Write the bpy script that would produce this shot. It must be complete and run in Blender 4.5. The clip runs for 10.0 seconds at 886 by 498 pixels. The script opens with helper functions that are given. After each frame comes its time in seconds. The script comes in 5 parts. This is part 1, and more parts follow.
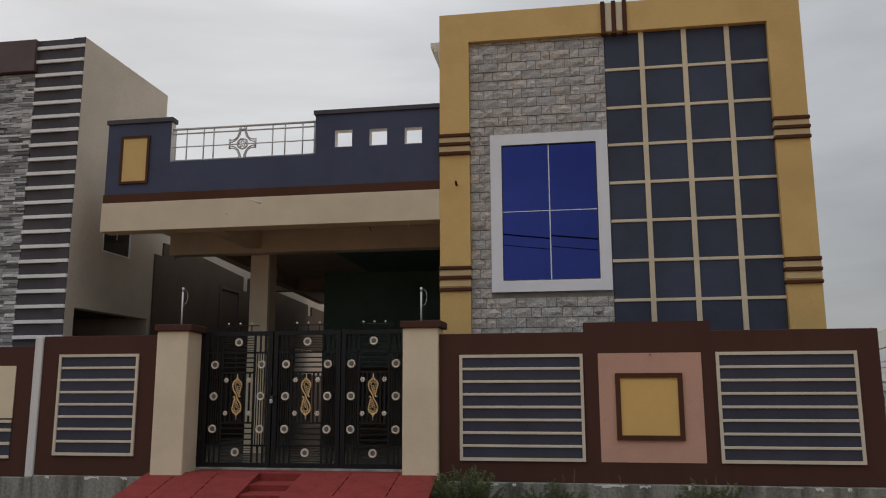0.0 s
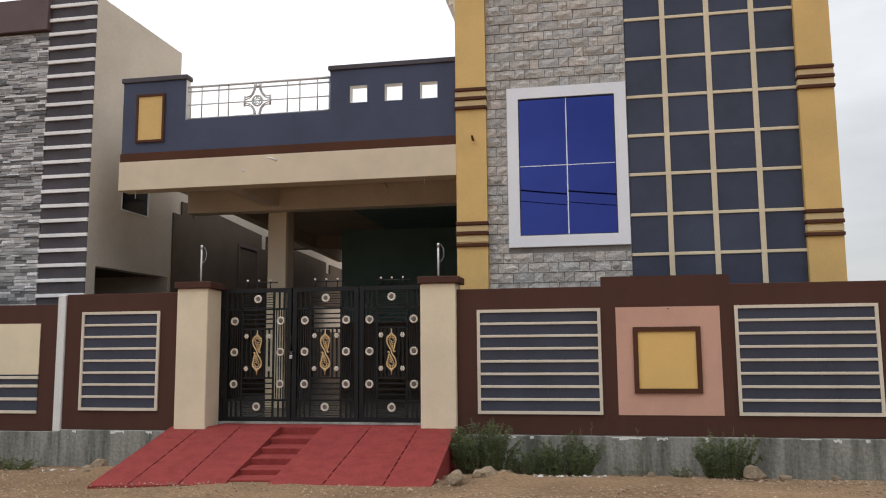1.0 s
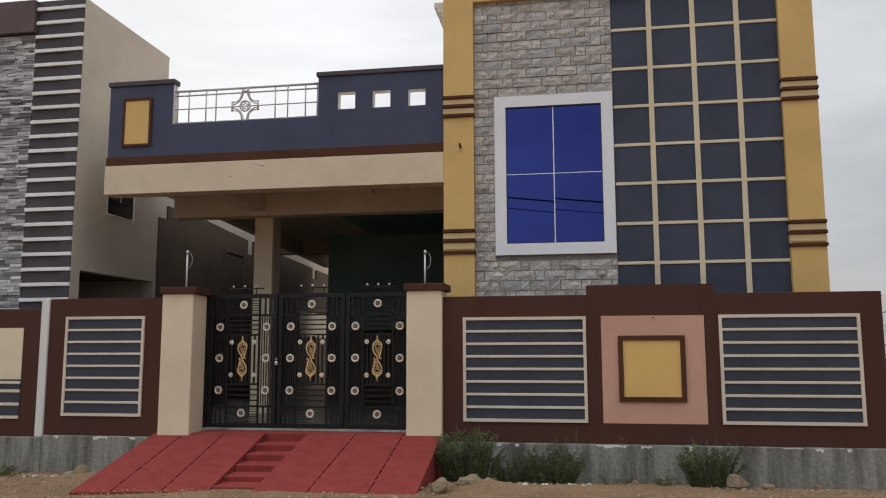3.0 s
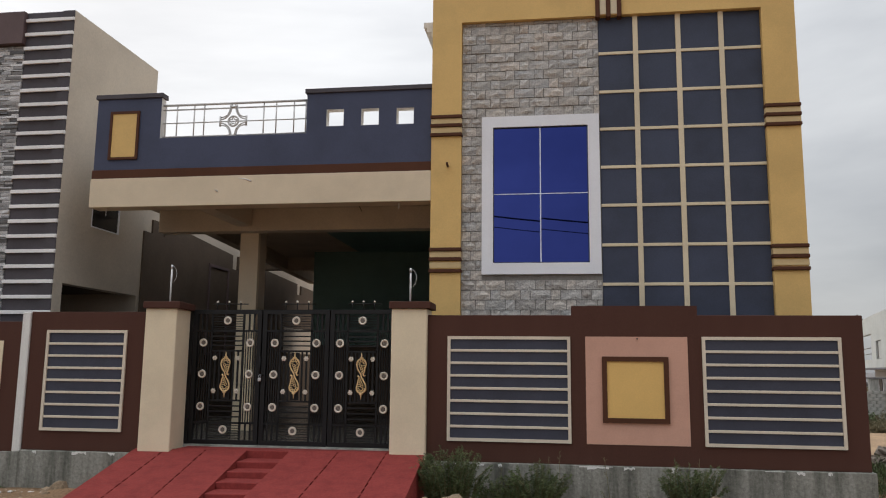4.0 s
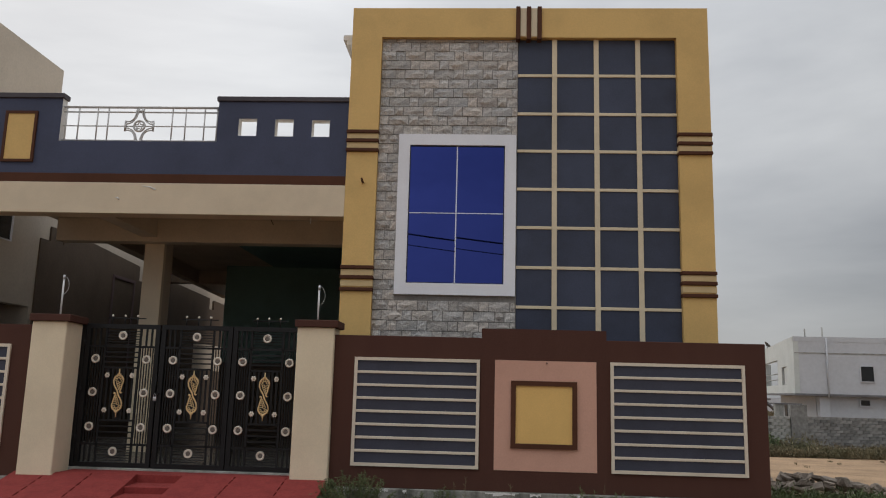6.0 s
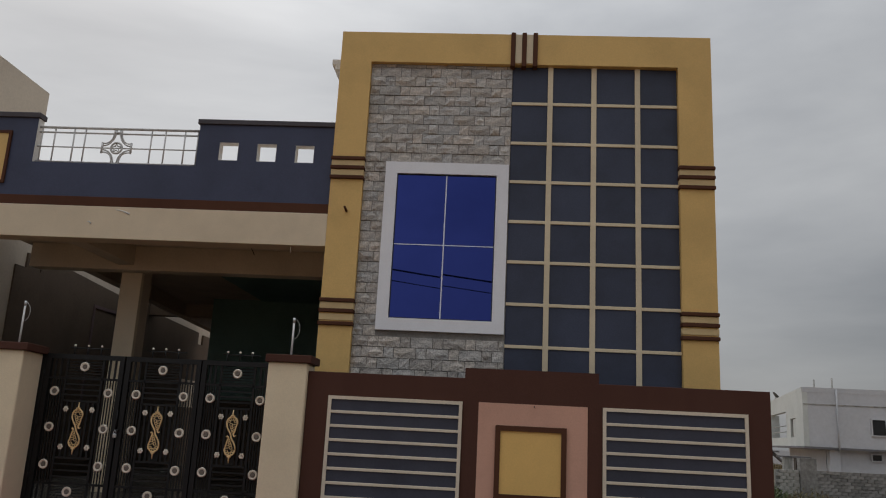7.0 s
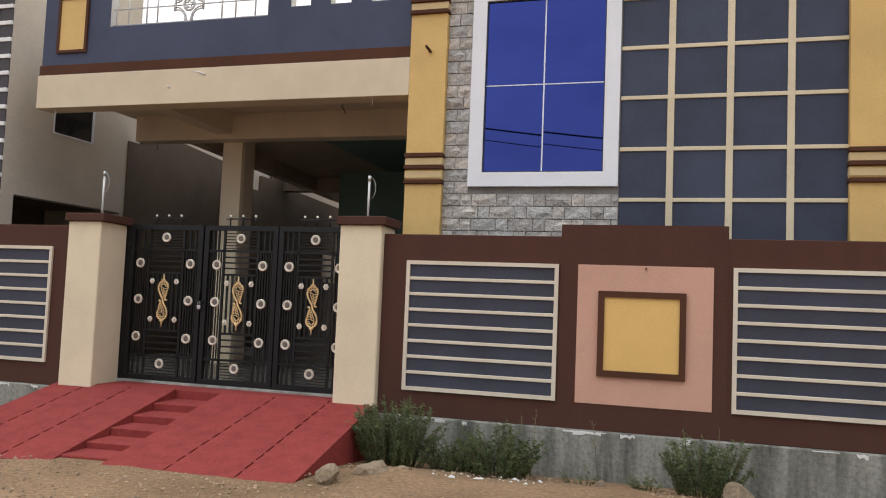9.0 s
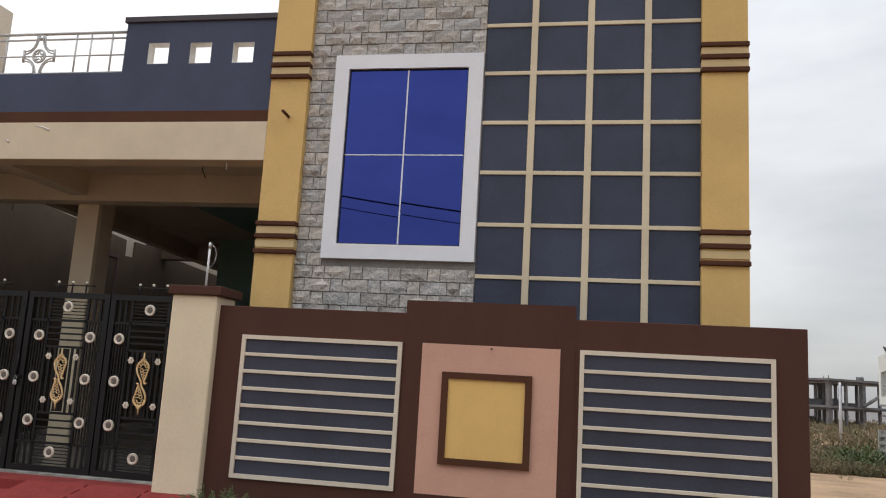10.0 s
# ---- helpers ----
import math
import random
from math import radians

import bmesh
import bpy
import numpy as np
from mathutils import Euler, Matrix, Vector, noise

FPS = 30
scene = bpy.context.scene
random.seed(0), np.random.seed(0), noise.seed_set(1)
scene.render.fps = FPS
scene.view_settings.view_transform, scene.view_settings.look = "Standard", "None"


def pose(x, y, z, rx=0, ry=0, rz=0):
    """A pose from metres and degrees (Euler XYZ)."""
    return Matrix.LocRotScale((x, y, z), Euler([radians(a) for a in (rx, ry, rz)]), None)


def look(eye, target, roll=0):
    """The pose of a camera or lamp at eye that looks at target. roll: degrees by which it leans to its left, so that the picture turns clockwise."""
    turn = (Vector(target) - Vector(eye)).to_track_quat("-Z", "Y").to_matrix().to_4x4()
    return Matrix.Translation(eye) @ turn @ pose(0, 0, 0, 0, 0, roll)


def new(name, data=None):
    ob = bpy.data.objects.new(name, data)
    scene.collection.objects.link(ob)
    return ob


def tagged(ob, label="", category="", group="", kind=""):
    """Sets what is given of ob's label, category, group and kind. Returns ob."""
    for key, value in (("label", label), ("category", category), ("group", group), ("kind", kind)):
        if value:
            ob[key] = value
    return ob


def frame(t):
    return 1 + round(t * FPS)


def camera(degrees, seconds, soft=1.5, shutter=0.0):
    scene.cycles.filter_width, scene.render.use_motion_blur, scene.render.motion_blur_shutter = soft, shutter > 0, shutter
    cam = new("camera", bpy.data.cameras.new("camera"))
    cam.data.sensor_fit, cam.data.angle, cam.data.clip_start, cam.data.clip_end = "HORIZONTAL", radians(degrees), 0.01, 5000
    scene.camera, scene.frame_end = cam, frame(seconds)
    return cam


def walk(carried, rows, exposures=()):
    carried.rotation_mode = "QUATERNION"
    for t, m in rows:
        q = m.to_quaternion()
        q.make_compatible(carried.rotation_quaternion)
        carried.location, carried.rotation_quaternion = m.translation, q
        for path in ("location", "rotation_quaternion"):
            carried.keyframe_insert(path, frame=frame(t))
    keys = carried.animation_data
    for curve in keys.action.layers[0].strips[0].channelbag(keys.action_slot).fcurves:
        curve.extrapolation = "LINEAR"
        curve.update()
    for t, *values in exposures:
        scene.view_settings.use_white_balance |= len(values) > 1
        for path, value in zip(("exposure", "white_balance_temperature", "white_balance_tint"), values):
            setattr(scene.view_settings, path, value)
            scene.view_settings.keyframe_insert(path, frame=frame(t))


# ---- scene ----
cam = camera(58.3, 10.0, soft=1.1)
PATH = [
    (0, (0.075, 0.013, 1.663), (-0.237, 1.959, 2.006), -0.2),
    (0.2, (0.063, 0.007, 1.688), (-0.259, 1.958, 1.985), -0.56),
    (0.5, (0.074, 0.033, 1.662), (-0.271, 1.986, 1.923), -0.6),
    (1, (0.082, 0.041, 1.636), (-0.277, 1.995, 1.874), -0.5),
    (1.5, (0.068, 0.032, 1.636), (-0.277, 1.988, 1.873), -0.4),
    (2, (0.076, 0.025, 1.649), (-0.255, 1.982, 1.893), -0.3),
    (3.5, (0.089, 0.018, 1.657), (-0.229, 1.975, 1.921), 0.1),
    (4, (0.082, 0.001, 1.666), (-0.207, 1.958, 1.962), 0.6),
    (4.5, (0.075, -0.04, 1.699), (-0.154, 1.916, 2.044), 0.8),
    (5, (0.092, -0.037, 1.693), (-0.067, 1.925, 2.05), 0.2),
    (5.5, (0.137, 0.043, 1.69), (-0.002, 2.011, 2.016), 0.2),
    (5.8, (0.203, 0.173, 1.723), (0.079, 2.141, 2.056), 0.95),
    (6, (0.26, 0.277, 1.716), (0.154, 2.244, 2.061), 1.5),
    (6.2, (0.314, 0.38, 1.727), (0.227, 2.343, 2.096), 2.5),
    (7.3, (0.708, 1.196, 1.72), (0.524, 3.134, 2.176), 3.2),
    (7.4, (0.777, 1.285, 1.758), (0.540, 3.217, 2.217), 2.96),
    (7.5, (0.812, 1.398, 1.744), (0.516, 3.316, 2.228), 3.2),
    (7.7, (0.877, 1.558, 1.762), (0.468, 3.452, 2.257), 3.68),
    (8, (0.965, 1.857, 1.749), (0.494, 3.741, 2.226), 2.5),
    (8.2, (1.012, 1.989, 1.768), (0.516, 3.867, 2.247), 3.0),
    (8.5, (1.202, 2.22, 1.697), (0.671, 4.106, 2.101), 3.3),
    (8.6, (1.235, 2.296, 1.703), (0.706, 4.193, 2.051), 2.81),
    (8.7, (1.268, 2.372, 1.708), (0.739, 4.275, 2.019), 2.7),
    (8.9, (1.338, 2.547, 1.683), (0.766, 4.454, 1.871), 2.21),
    (9, (1.373, 2.634, 1.671), (0.81, 4.549, 1.801), 2.3),
    (9.2, (1.385, 2.76, 1.682), (0.815, 4.674, 1.781), 1.8),
    (9.3, (1.444, 2.815, 1.703), (0.877, 4.730, 1.813), 1.45),
    (9.5, (1.562, 2.926, 1.745), (1.098, 4.86, 1.955), 1.1),
    (9.7, (1.695, 3.008, 1.768), (1.285, 4.947, 2.04), 1.8),
    (10, (2.013, 3.28, 1.733), (1.641, 5.217, 2.064), 3.3),
]
EXPOSURES = [(t, stops, 6250, 9.5) for t, stops in ((0.0, -0.34), (0.2, -0.05), (0.5, 0.3), (1.0, 0.5), (1.5, 0.44), (2.0, 0.28), (3.5, 0.16), (4.0, 0.18), (4.5, -0.24), (4.8, -0.38), (5.2, -0.3), (5.5, 0.06), (6.2, -0.2), (7.5, -0.56), (8.0, -0.58), (8.5, -0.38), (8.7, -0.05), (9.0, 0.74), (9.5, 1.04), (9.7, 0.86), (10.0, 0.44))]
walk(cam, [(t, look(eye, target, roll)) for t, eye, target, roll in PATH], EXPOSURES)


# ---- world and sun: a bright overcast sky ----
SUN_WAY = Vector((-0.42, 0.62, 0.66)).normalized()
SUN_UP, SUN_ROUND = 41.0, 326.0


def build_world():
    world = bpy.data.worlds.new("overcast_sky")
    scene.world = world
    world.use_nodes = True
    nt = world.node_tree
    nt.nodes.clear()
    out = nt.nodes.new("ShaderNodeOutputWorld")
    bg = nt.nodes.new("ShaderNodeBackground")
    sky = nt.nodes.new("ShaderNodeTexSky")
    sky.sky_type = "NISHITA"
    sky.sun_disc = False
    sky.sun_elevation, sky.sun_rotation = radians(SUN_UP), radians(SUN_ROUND)
    sky.dust_density = 3.0
    dim = nt.nodes.new("ShaderNodeVectorMath")
    dim.operation = "SCALE"
    dim.inputs["Scale"].default_value = 0.10
    co = nt.nodes.new("ShaderNodeTexCoord")
    mp = nt.nodes.new("ShaderNodeMapping")
    mp.inputs["Scale"].default_value = (1.0, 1.0, 3.2)
    mp.inputs["Location"].default_value = (0.35, 0.1, 0.2)
    broad = nt.nodes.new("ShaderNodeTexNoise")
    broad.inputs["Scale"].default_value = 1.5
    broad.inputs["Detail"].default_value = 7.0
    broad.inputs["Roughness"].default_value = 0.52
    broad.inputs["Distortion"].default_value = 0.3
    ramp = nt.nodes.new("ShaderNodeValToRGB")
    ramp.color_ramp.elements[0].position, ramp.color_ramp.elements[0].color = 0.34, (0.60, 0.605, 0.615, 1)
    ramp.color_ramp.elements[1].position, ramp.color_ramp.elements[1].color = 0.62, (0.96, 0.95, 0.93, 1)
    # the cloud deck thins upwards: brighter high, greyer low
    sep = nt.nodes.new("ShaderNodeSeparateXYZ")
    lift = nt.nodes.new("ShaderNodeMapRange")
    lift.inputs["From Min"].default_value, lift.inputs["From Max"].default_value = 0.0, 0.55
    lift.inputs["To Min"].default_value, lift.inputs["To Max"].default_value = 0.54, 1.0
    zenith = nt.nodes.new("ShaderNodeMapRange")
    zenith.inputs["From Min"].default_value, zenith.inputs["From Max"].default_value = 0.42, 1.0
    zenith.inputs["To Min"].default_value, zenith.inputs["To Max"].default_value = 1.0, 2.1
    deck = nt.nodes.new("ShaderNodeMath")
    deck.operation = "MULTIPLY"
    mul = nt.nodes.new("ShaderNodeVectorMath")
    mul.operation = "SCALE"
    # the veiled sun brightens the cloud around it
    toward = nt.nodes.new("ShaderNodeVectorMath")
    toward.operation = "DOT_PRODUCT"
    toward.inputs[1].default_value = SUN_WAY
    glow = nt.nodes.new("ShaderNodeMapRange")
    glow.interpolation_type = "SMOOTHSTEP"
    glow.inputs["From Min"].default_value, glow.inputs["From Max"].default_value = -0.5, 1.0
    glow.inputs["To Min"].default_value, glow.inputs["To Max"].default_value = 0.92, 1.08
    # thicker, greyer cloud over the open plot
    thick = nt.nodes.new("ShaderNodeMapRange")
    thick.inputs["From Min"].default_value, thick.inputs["From Max"].default_value = -0.25, 0.5
    thick.inputs["To Min"].default_value, thick.inputs["To Max"].default_value = 1.06, 0.79
    side = nt.nodes.new("ShaderNodeMath")
    side.operation = "MULTIPLY"
    both = nt.nodes.new("ShaderNodeMath")
    both.operation = "MULTIPLY"
    mix = nt.nodes.new("ShaderNodeMix")
    mix.data_type = "RGBA"
    mix.inputs["Factor"].default_value = 0.9
    link = nt.links.new
    link(co.outputs["Generated"], mp.inputs["Vector"])
    link(mp.outputs["Vector"], broad.inputs["Vector"])
    link(broad.outputs["Fac"], ramp.inputs["Fac"])
    link(co.outputs["Generated"], sep.inputs["Vector"])
    link(sep.outputs["Z"], lift.inputs["Value"])
    link(ramp.outputs["Color"], mul.inputs[0])
    link(co.outputs["Generated"], toward.inputs[0])
    link(toward.outputs["Value"], glow.inputs["Value"])
    link(glow.outputs["Result"], both.inputs[0])
    link(sep.outputs["Z"], zenith.inputs["Value"])
    link(lift.outputs["Result"], deck.inputs[0])
    link(zenith.outputs["Result"], deck.inputs[1])
    link(deck.outputs[0], both.inputs[1])
    link(sep.outputs["X"], thick.inputs["Value"])
    link(both.outputs[0], side.inputs[0])
    link(thick.outputs["Result"], side.inputs[1])
    link(side.outputs[0], mul.inputs["Scale"])
    link(sky.outputs["Color"], dim.inputs[0])
    link(dim.outputs["Vector"], mix.inputs["A"])
    link(mul.outputs["Vector"], mix.inputs["B"])
    link(mix.outputs["Result"], bg.inputs["Color"])
    bg.inputs["Strength"].default_value = 1.0
    link(bg.outputs["Background"], out.inputs["Surface"])


build_world()
sun = new("sun", bpy.data.lights.new("sun", "SUN"))
sun.data.energy, sun.data.angle, sun.data.color = 0.5, radians(40), (1.0, 0.95, 0.88)
sun.matrix_world = look(SUN_WAY * 60, (0, 0, 0))


# ---- materials ----
def material(name, colour, rough=0.8, metal=0.0, vary=0.12, grain=40.0, bump=0.15, coarse=1.3, tone=None, island=0.0, spec=0.4, streak=0.0, depth=0.01):
    """A painted or mineral surface: two scales of colour variation, fine relief; island: spread between separate pieces."""
    m = bpy.data.materials.new(name)
    m.use_nodes = True
    nt = m.node_tree
    link = nt.links.new
    b = nt.nodes["Principled BSDF"]
    b.inputs["Roughness"].default_value, b.inputs["Metallic"].default_value = rough, metal
    b.inputs["Specular IOR Level"].default_value = spec
    co = nt.nodes.new("ShaderNodeTexCoord")
    big = nt.nodes.new("ShaderNodeTexNoise")
    big.inputs["Scale"].default_value, big.inputs["Detail"].default_value, big.inputs["Roughness"].default_value = coarse, 5.0, 0.6
    fine = nt.nodes.new("ShaderNodeTexNoise")
    fine.inputs["Scale"].default_value, fine.inputs["Detail"].default_value, fine.inputs["Roughness"].default_value = grain, 4.0, 0.65
    link(co.outputs["Object"], fine.inputs["Vector"])
    if streak:
        mp = nt.nodes.new("ShaderNodeMapping")
        mp.inputs["Scale"].default_value = (streak, streak, 0.35)
        link(co.outputs["Object"], mp.inputs["Vector"])
        link(mp.outputs["Vector"], big.inputs["Vector"])
    else:
        link(co.outputs["Object"], big.inputs["Vector"])
    other = tone or tuple(c * (1 - 2.2 * vary) for c in colour)
    mix = nt.nodes.new("ShaderNodeMix")
    mix.data_type = "RGBA"
    mix.inputs["A"].default_value, mix.inputs["B"].default_value = (*other, 1), (*colour, 1)
    span = nt.nodes.new("ShaderNodeMapRange")
    span.inputs["From Min"].default_value, span.inputs["From Max"].default_value = 0.32, 0.58
    link(big.outputs["Fac"], span.inputs["Value"])
    link(span.outputs["Result"], mix.inputs["Factor"])
    speck = nt.nodes.new("ShaderNodeMapRange")
    speck.inputs["From Min"].default_value, speck.inputs["From Max"].default_value = 0.3, 0.7
    speck.inputs["To Min"].default_value, speck.inputs["To Max"].default_value = 1 - vary, 1 + vary
    link(fine.outputs["Fac"], speck.inputs["Value"])
    scale = nt.nodes.new("ShaderNodeVectorMath")
    scale.operation = "SCALE"
    link(mix.outputs["Result"], scale.inputs[0])
    link(speck.outputs["Result"], scale.inputs["Scale"])
    last = scale
    if island:
        info = nt.nodes.new("ShaderNodeObjectInfo")
        geo = nt.nodes.new("ShaderNodeNewGeometry")
        add = nt.nodes.new("ShaderNodeMath")
        add.operation = "ADD"
        frac = nt.nodes.new("ShaderNodeMath")
        frac.operation = "FRACT"
        rng = nt.nodes.new("ShaderNodeMapRange")
        rng.inputs["To Min"].default_value, rng.inputs["To Max"].default_value = 1 - island, 1 + island
        link(info.outputs["Random"], add.inputs[0])
        link(geo.outputs["Random Per Island"], add.inputs[1])
        link(add.outputs[0], frac.inputs[0])
        link(frac.outputs[0], rng.inputs["Value"])
        last = nt.nodes.new("ShaderNodeVectorMath")
        last.operation = "SCALE"
        link(scale.outputs[0], last.inputs[0])
        link(rng.outputs["Result"], last.inputs["Scale"])
    link(last.outputs[0], b.inputs["Base Color"])
    if bump:
        bp = nt.nodes.new("ShaderNodeBump")
        bp.inputs["Strength"].default_value, bp.inputs["Distance"].default_value = bump, depth
        link(fine.outputs["Fac"], bp.inputs["Height"])
        link(bp.outputs["Normal"], b.inputs["Normal"])
    return m


CREAM = material("cream_paint", (0.68, 0.57, 0.42), 0.75, vary=0.05, grain=60, bump=0.12)
PILLAR = material("pillar_cream_paint", (0.76, 0.65, 0.47), 0.75, vary=0.05, grain=60, bump=0.15)
OCHRE = material("ochre_paint", (0.68, 0.455, 0.17), 0.7, vary=0.06, grain=50, bump=0.12)
YELLOW = material("yellow_paint", (0.76, 0.49, 0.165), 0.6, vary=0.04, grain=50, bump=0.08)
BROWN = material("brown_paint", (0.082, 0.037, 0.027), 0.85, spec=0.2, vary=0.12, grain=90, bump=0.3, tone=(0.074, 0.032, 0.024), streak=1.6)
TRIM = material("brown_trim_paint", (0.088, 0.036, 0.020), 0.8, spec=0.2, vary=0.08, grain=70, bump=0.15)
SLATE = material("slate_blue_paint", (0.056, 0.066, 0.118), 0.7, vary=0.10, grain=60, bump=0.15)
TILE = material("dark_slate_paint", (0.046, 0.056, 0.094), 0.65, vary=0.12, grain=55, bump=0.2, island=0.12)
STRIPE = material("striped_panel_paint", (0.050, 0.053, 0.078), 0.7, vary=0.12, grain=60, bump=0.15)
PINK = material("salmon_paint", (0.60, 0.345, 0.26), 0.75, vary=0.05, grain=60, bump=0.15)
BAND = material("pale_band_paint", (0.70, 0.60, 0.43), 0.7, vary=0.06, grain=60, bump=0.1)
WHITE = material("white_frame_paint", (0.80, 0.81, 0.86), 0.55, vary=0.03, grain=50, bump=0.05)
CHALK = material("whitewash", (0.72, 0.71, 0.69), 0.8, vary=0.08, grain=40, bump=0.15, streak=4.0)
RED = material("red_oxide_cement", (0.262, 0.046, 0.041), 0.9, spec=0.2, vary=0.14, grain=30, bump=0.6, tone=(0.21, 0.035, 0.032), coarse=5.0, depth=0.015)
CEMENT = material("bare_cement", (0.37, 0.365, 0.34), 0.9, vary=0.16, grain=28, bump=0.45, tone=(0.15, 0.155, 0.145), streak=2.2, depth=0.02)
PLINTH = material("dirty_cement_render", (0.285, 0.28, 0.25), 0.92, spec=0.2, vary=0.26, grain=22, bump=0.5, tone=(0.085, 0.085, 0.072), streak=3.4, depth=0.02)
STONE = material("split_grey_stone", (0.55, 0.525, 0.50), 0.85, vary=0.22, grain=30, bump=0.9, tone=(0.34, 0.335, 0.335), coarse=9.0, island=0.15, depth=0.03)
GROUT = material("stone_grout", (0.26, 0.25, 0.24), 0.9, vary=0.15, grain=40, bump=0.3)
LEDGE = material("stacked_ledge_stone", (0.50, 0.49, 0.49), 0.8, vary=0.2, grain=25, bump=0.4, tone=(0.13, 0.14, 0.16), coarse=9.0, island=0.75, depth=0.02)
BAR = material("pale_bar_paint", (0.68, 0.60, 0.49), 0.7, vary=0.06, grain=60, bump=0.1)
BEIGE = material("beige_wall_paint", (0.60, 0.53, 0.44), 0.8, vary=0.07, grain=30, bump=0.15, coarse=0.7)
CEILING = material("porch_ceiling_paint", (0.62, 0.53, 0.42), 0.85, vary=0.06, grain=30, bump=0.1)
# Brown wall paint, also used to darken shaded linings and a beam end.
COFFEE = material("coffee_brown_paint_and_shade", (0.112, 0.080, 0.056), 0.85, vary=0.10, grain=30, bump=0.2)
# Inner porch surfaces, a step darker and browner than CEILING.
INNER = material("inner_brown", (0.52, 0.43, 0.34), 0.85, vary=0.08, grain=30, bump=0.15)
TEAL = material("dark_teal_paint", (0.17, 0.27, 0.245), 0.75, vary=0.08, grain=30, bump=0.1)
HEADER = material("plum_brown_paint", (0.12, 0.08, 0.082), 0.7, vary=0.1, grain=50, bump=0.15)
FILLET = material("tan_fillet_paint", (0.62, 0.47, 0.25), 0.7, vary=0.05, grain=60, bump=0.1)
PURPLE = material("dark_plum_paint", (0.072, 0.064, 0.075), 0.7, vary=0.12, grain=50, bump=0.15)
SLAT = material("white_slat_paint", (0.84, 0.83, 0.83), 0.6, vary=0.06, grain=50, bump=0.1)
IRON = material("black_enamel_iron", (0.010, 0.010, 0.011), 0.5, vary=0.2, grain=80, bump=0.05, spec=0.28)
STEEL = material("galvanised_steel", (0.55, 0.56, 0.58), 0.35, 0.9, vary=0.1, grain=60, bump=0.05)
RAILING = material("grey_steel_pipe", (0.58, 0.57, 0.56), 0.45, 0.3, vary=0.1, grain=60, bump=0.05)
SILVER = material("silver_paint", (0.74, 0.68, 0.58), 0.4, 0.1, vary=0.08, grain=60, bump=0.05)
GOLD = material("gold_paint", (0.76, 0.55, 0.28), 0.45, 0.1, vary=0.1, grain=60, bump=0.05)
PVC = material("white_plastic_pipe", (0.74, 0.74, 0.74), 0.5, vary=0.04, grain=60, bump=0.03)
WIRE = material("black_cable", (0.02, 0.02, 0.02), 0.6, vary=0.1, grain=60, bump=0.0)
DARKROOM = material("unlit_room_plaster", (0.12, 0.11, 0.10), 0.9, vary=0.1, grain=30, bump=0.1)
FLOOR = material("porch_floor_stone", (0.14, 0.137, 0.13), 0.25, vary=0.12, grain=20, bump=0.1)
EARTH = material("sandy_earth", (0.30, 0.195, 0.115), 0.95, spec=0.15, vary=0.34, grain=24, bump=1.0, tone=(0.19, 0.125, 0.075), coarse=0.5, depth=0.03)
GRAVEL = material("gravel", (0.37, 0.27, 0.18), 0.9, vary=0.15, grain=40, bump=0.3, island=0.35)
ROCK = material("field_rock", (0.32, 0.24, 0.16), 0.9, vary=0.18, grain=14, bump=0.6, coarse=4.0, island=0.25, depth=0.02)
RUBBLE = material("dark_rubble_stone", (0.24, 0.20, 0.165), 0.9, vary=0.2, grain=14, bump=0.6, coarse=4.0, island=0.35, depth=0.02)
BOSS = material("rosette_boss", (0.16, 0.14, 0.12), 0.5, 0.2, vary=0.1, grain=60, bump=0.0)
LEAF = material("weed_leaf", (0.098, 0.128, 0.045), 0.6, vary=0.15, grain=30, bump=0.0, tone=(0.05, 0.075, 0.028), coarse=4.0, island=0.45)
STEM = material("weed_stem", (0.16, 0.14, 0.07), 0.8, vary=0.15, grain=40, bump=0.0)
SCRUB = material("dry_scrub", (0.20, 0.155, 0.095), 0.85, vary=0.2, grain=3, bump=0.0, tone=(0.10, 0.10, 0.05), coarse=0.35, island=0.4)
WHITEWALL = material("weathered_white_wall", (0.53, 0.54, 0.57), 0.85, vary=0.05, grain=6, bump=0.1, tone=(0.48, 0.49, 0.515), streak=0.35)
# Flank's copy of WHITEWALL, paler for the extra sky light on it.
LITFLANK = material("lit_flank_wall", (0.56, 0.58, 0.56), 0.85, vary=0.05, grain=6, bump=0.1, tone=(0.49, 0.51, 0.49), streak=0.4)
BLOCK = material("cement_block", (0.22, 0.215, 0.205), 0.9, vary=0.22, grain=8, bump=0.4, island=0.32, tone=(0.17, 0.165, 0.155), coarse=2.0)
MORTAR = material("wall_mortar", (0.40, 0.395, 0.38), 0.9, vary=0.15, grain=8, bump=0.3)
RAWFRAME = material("raw_concrete_frame", (0.17, 0.165, 0.17), 0.9, vary=0.15, grain=4, bump=0.3)


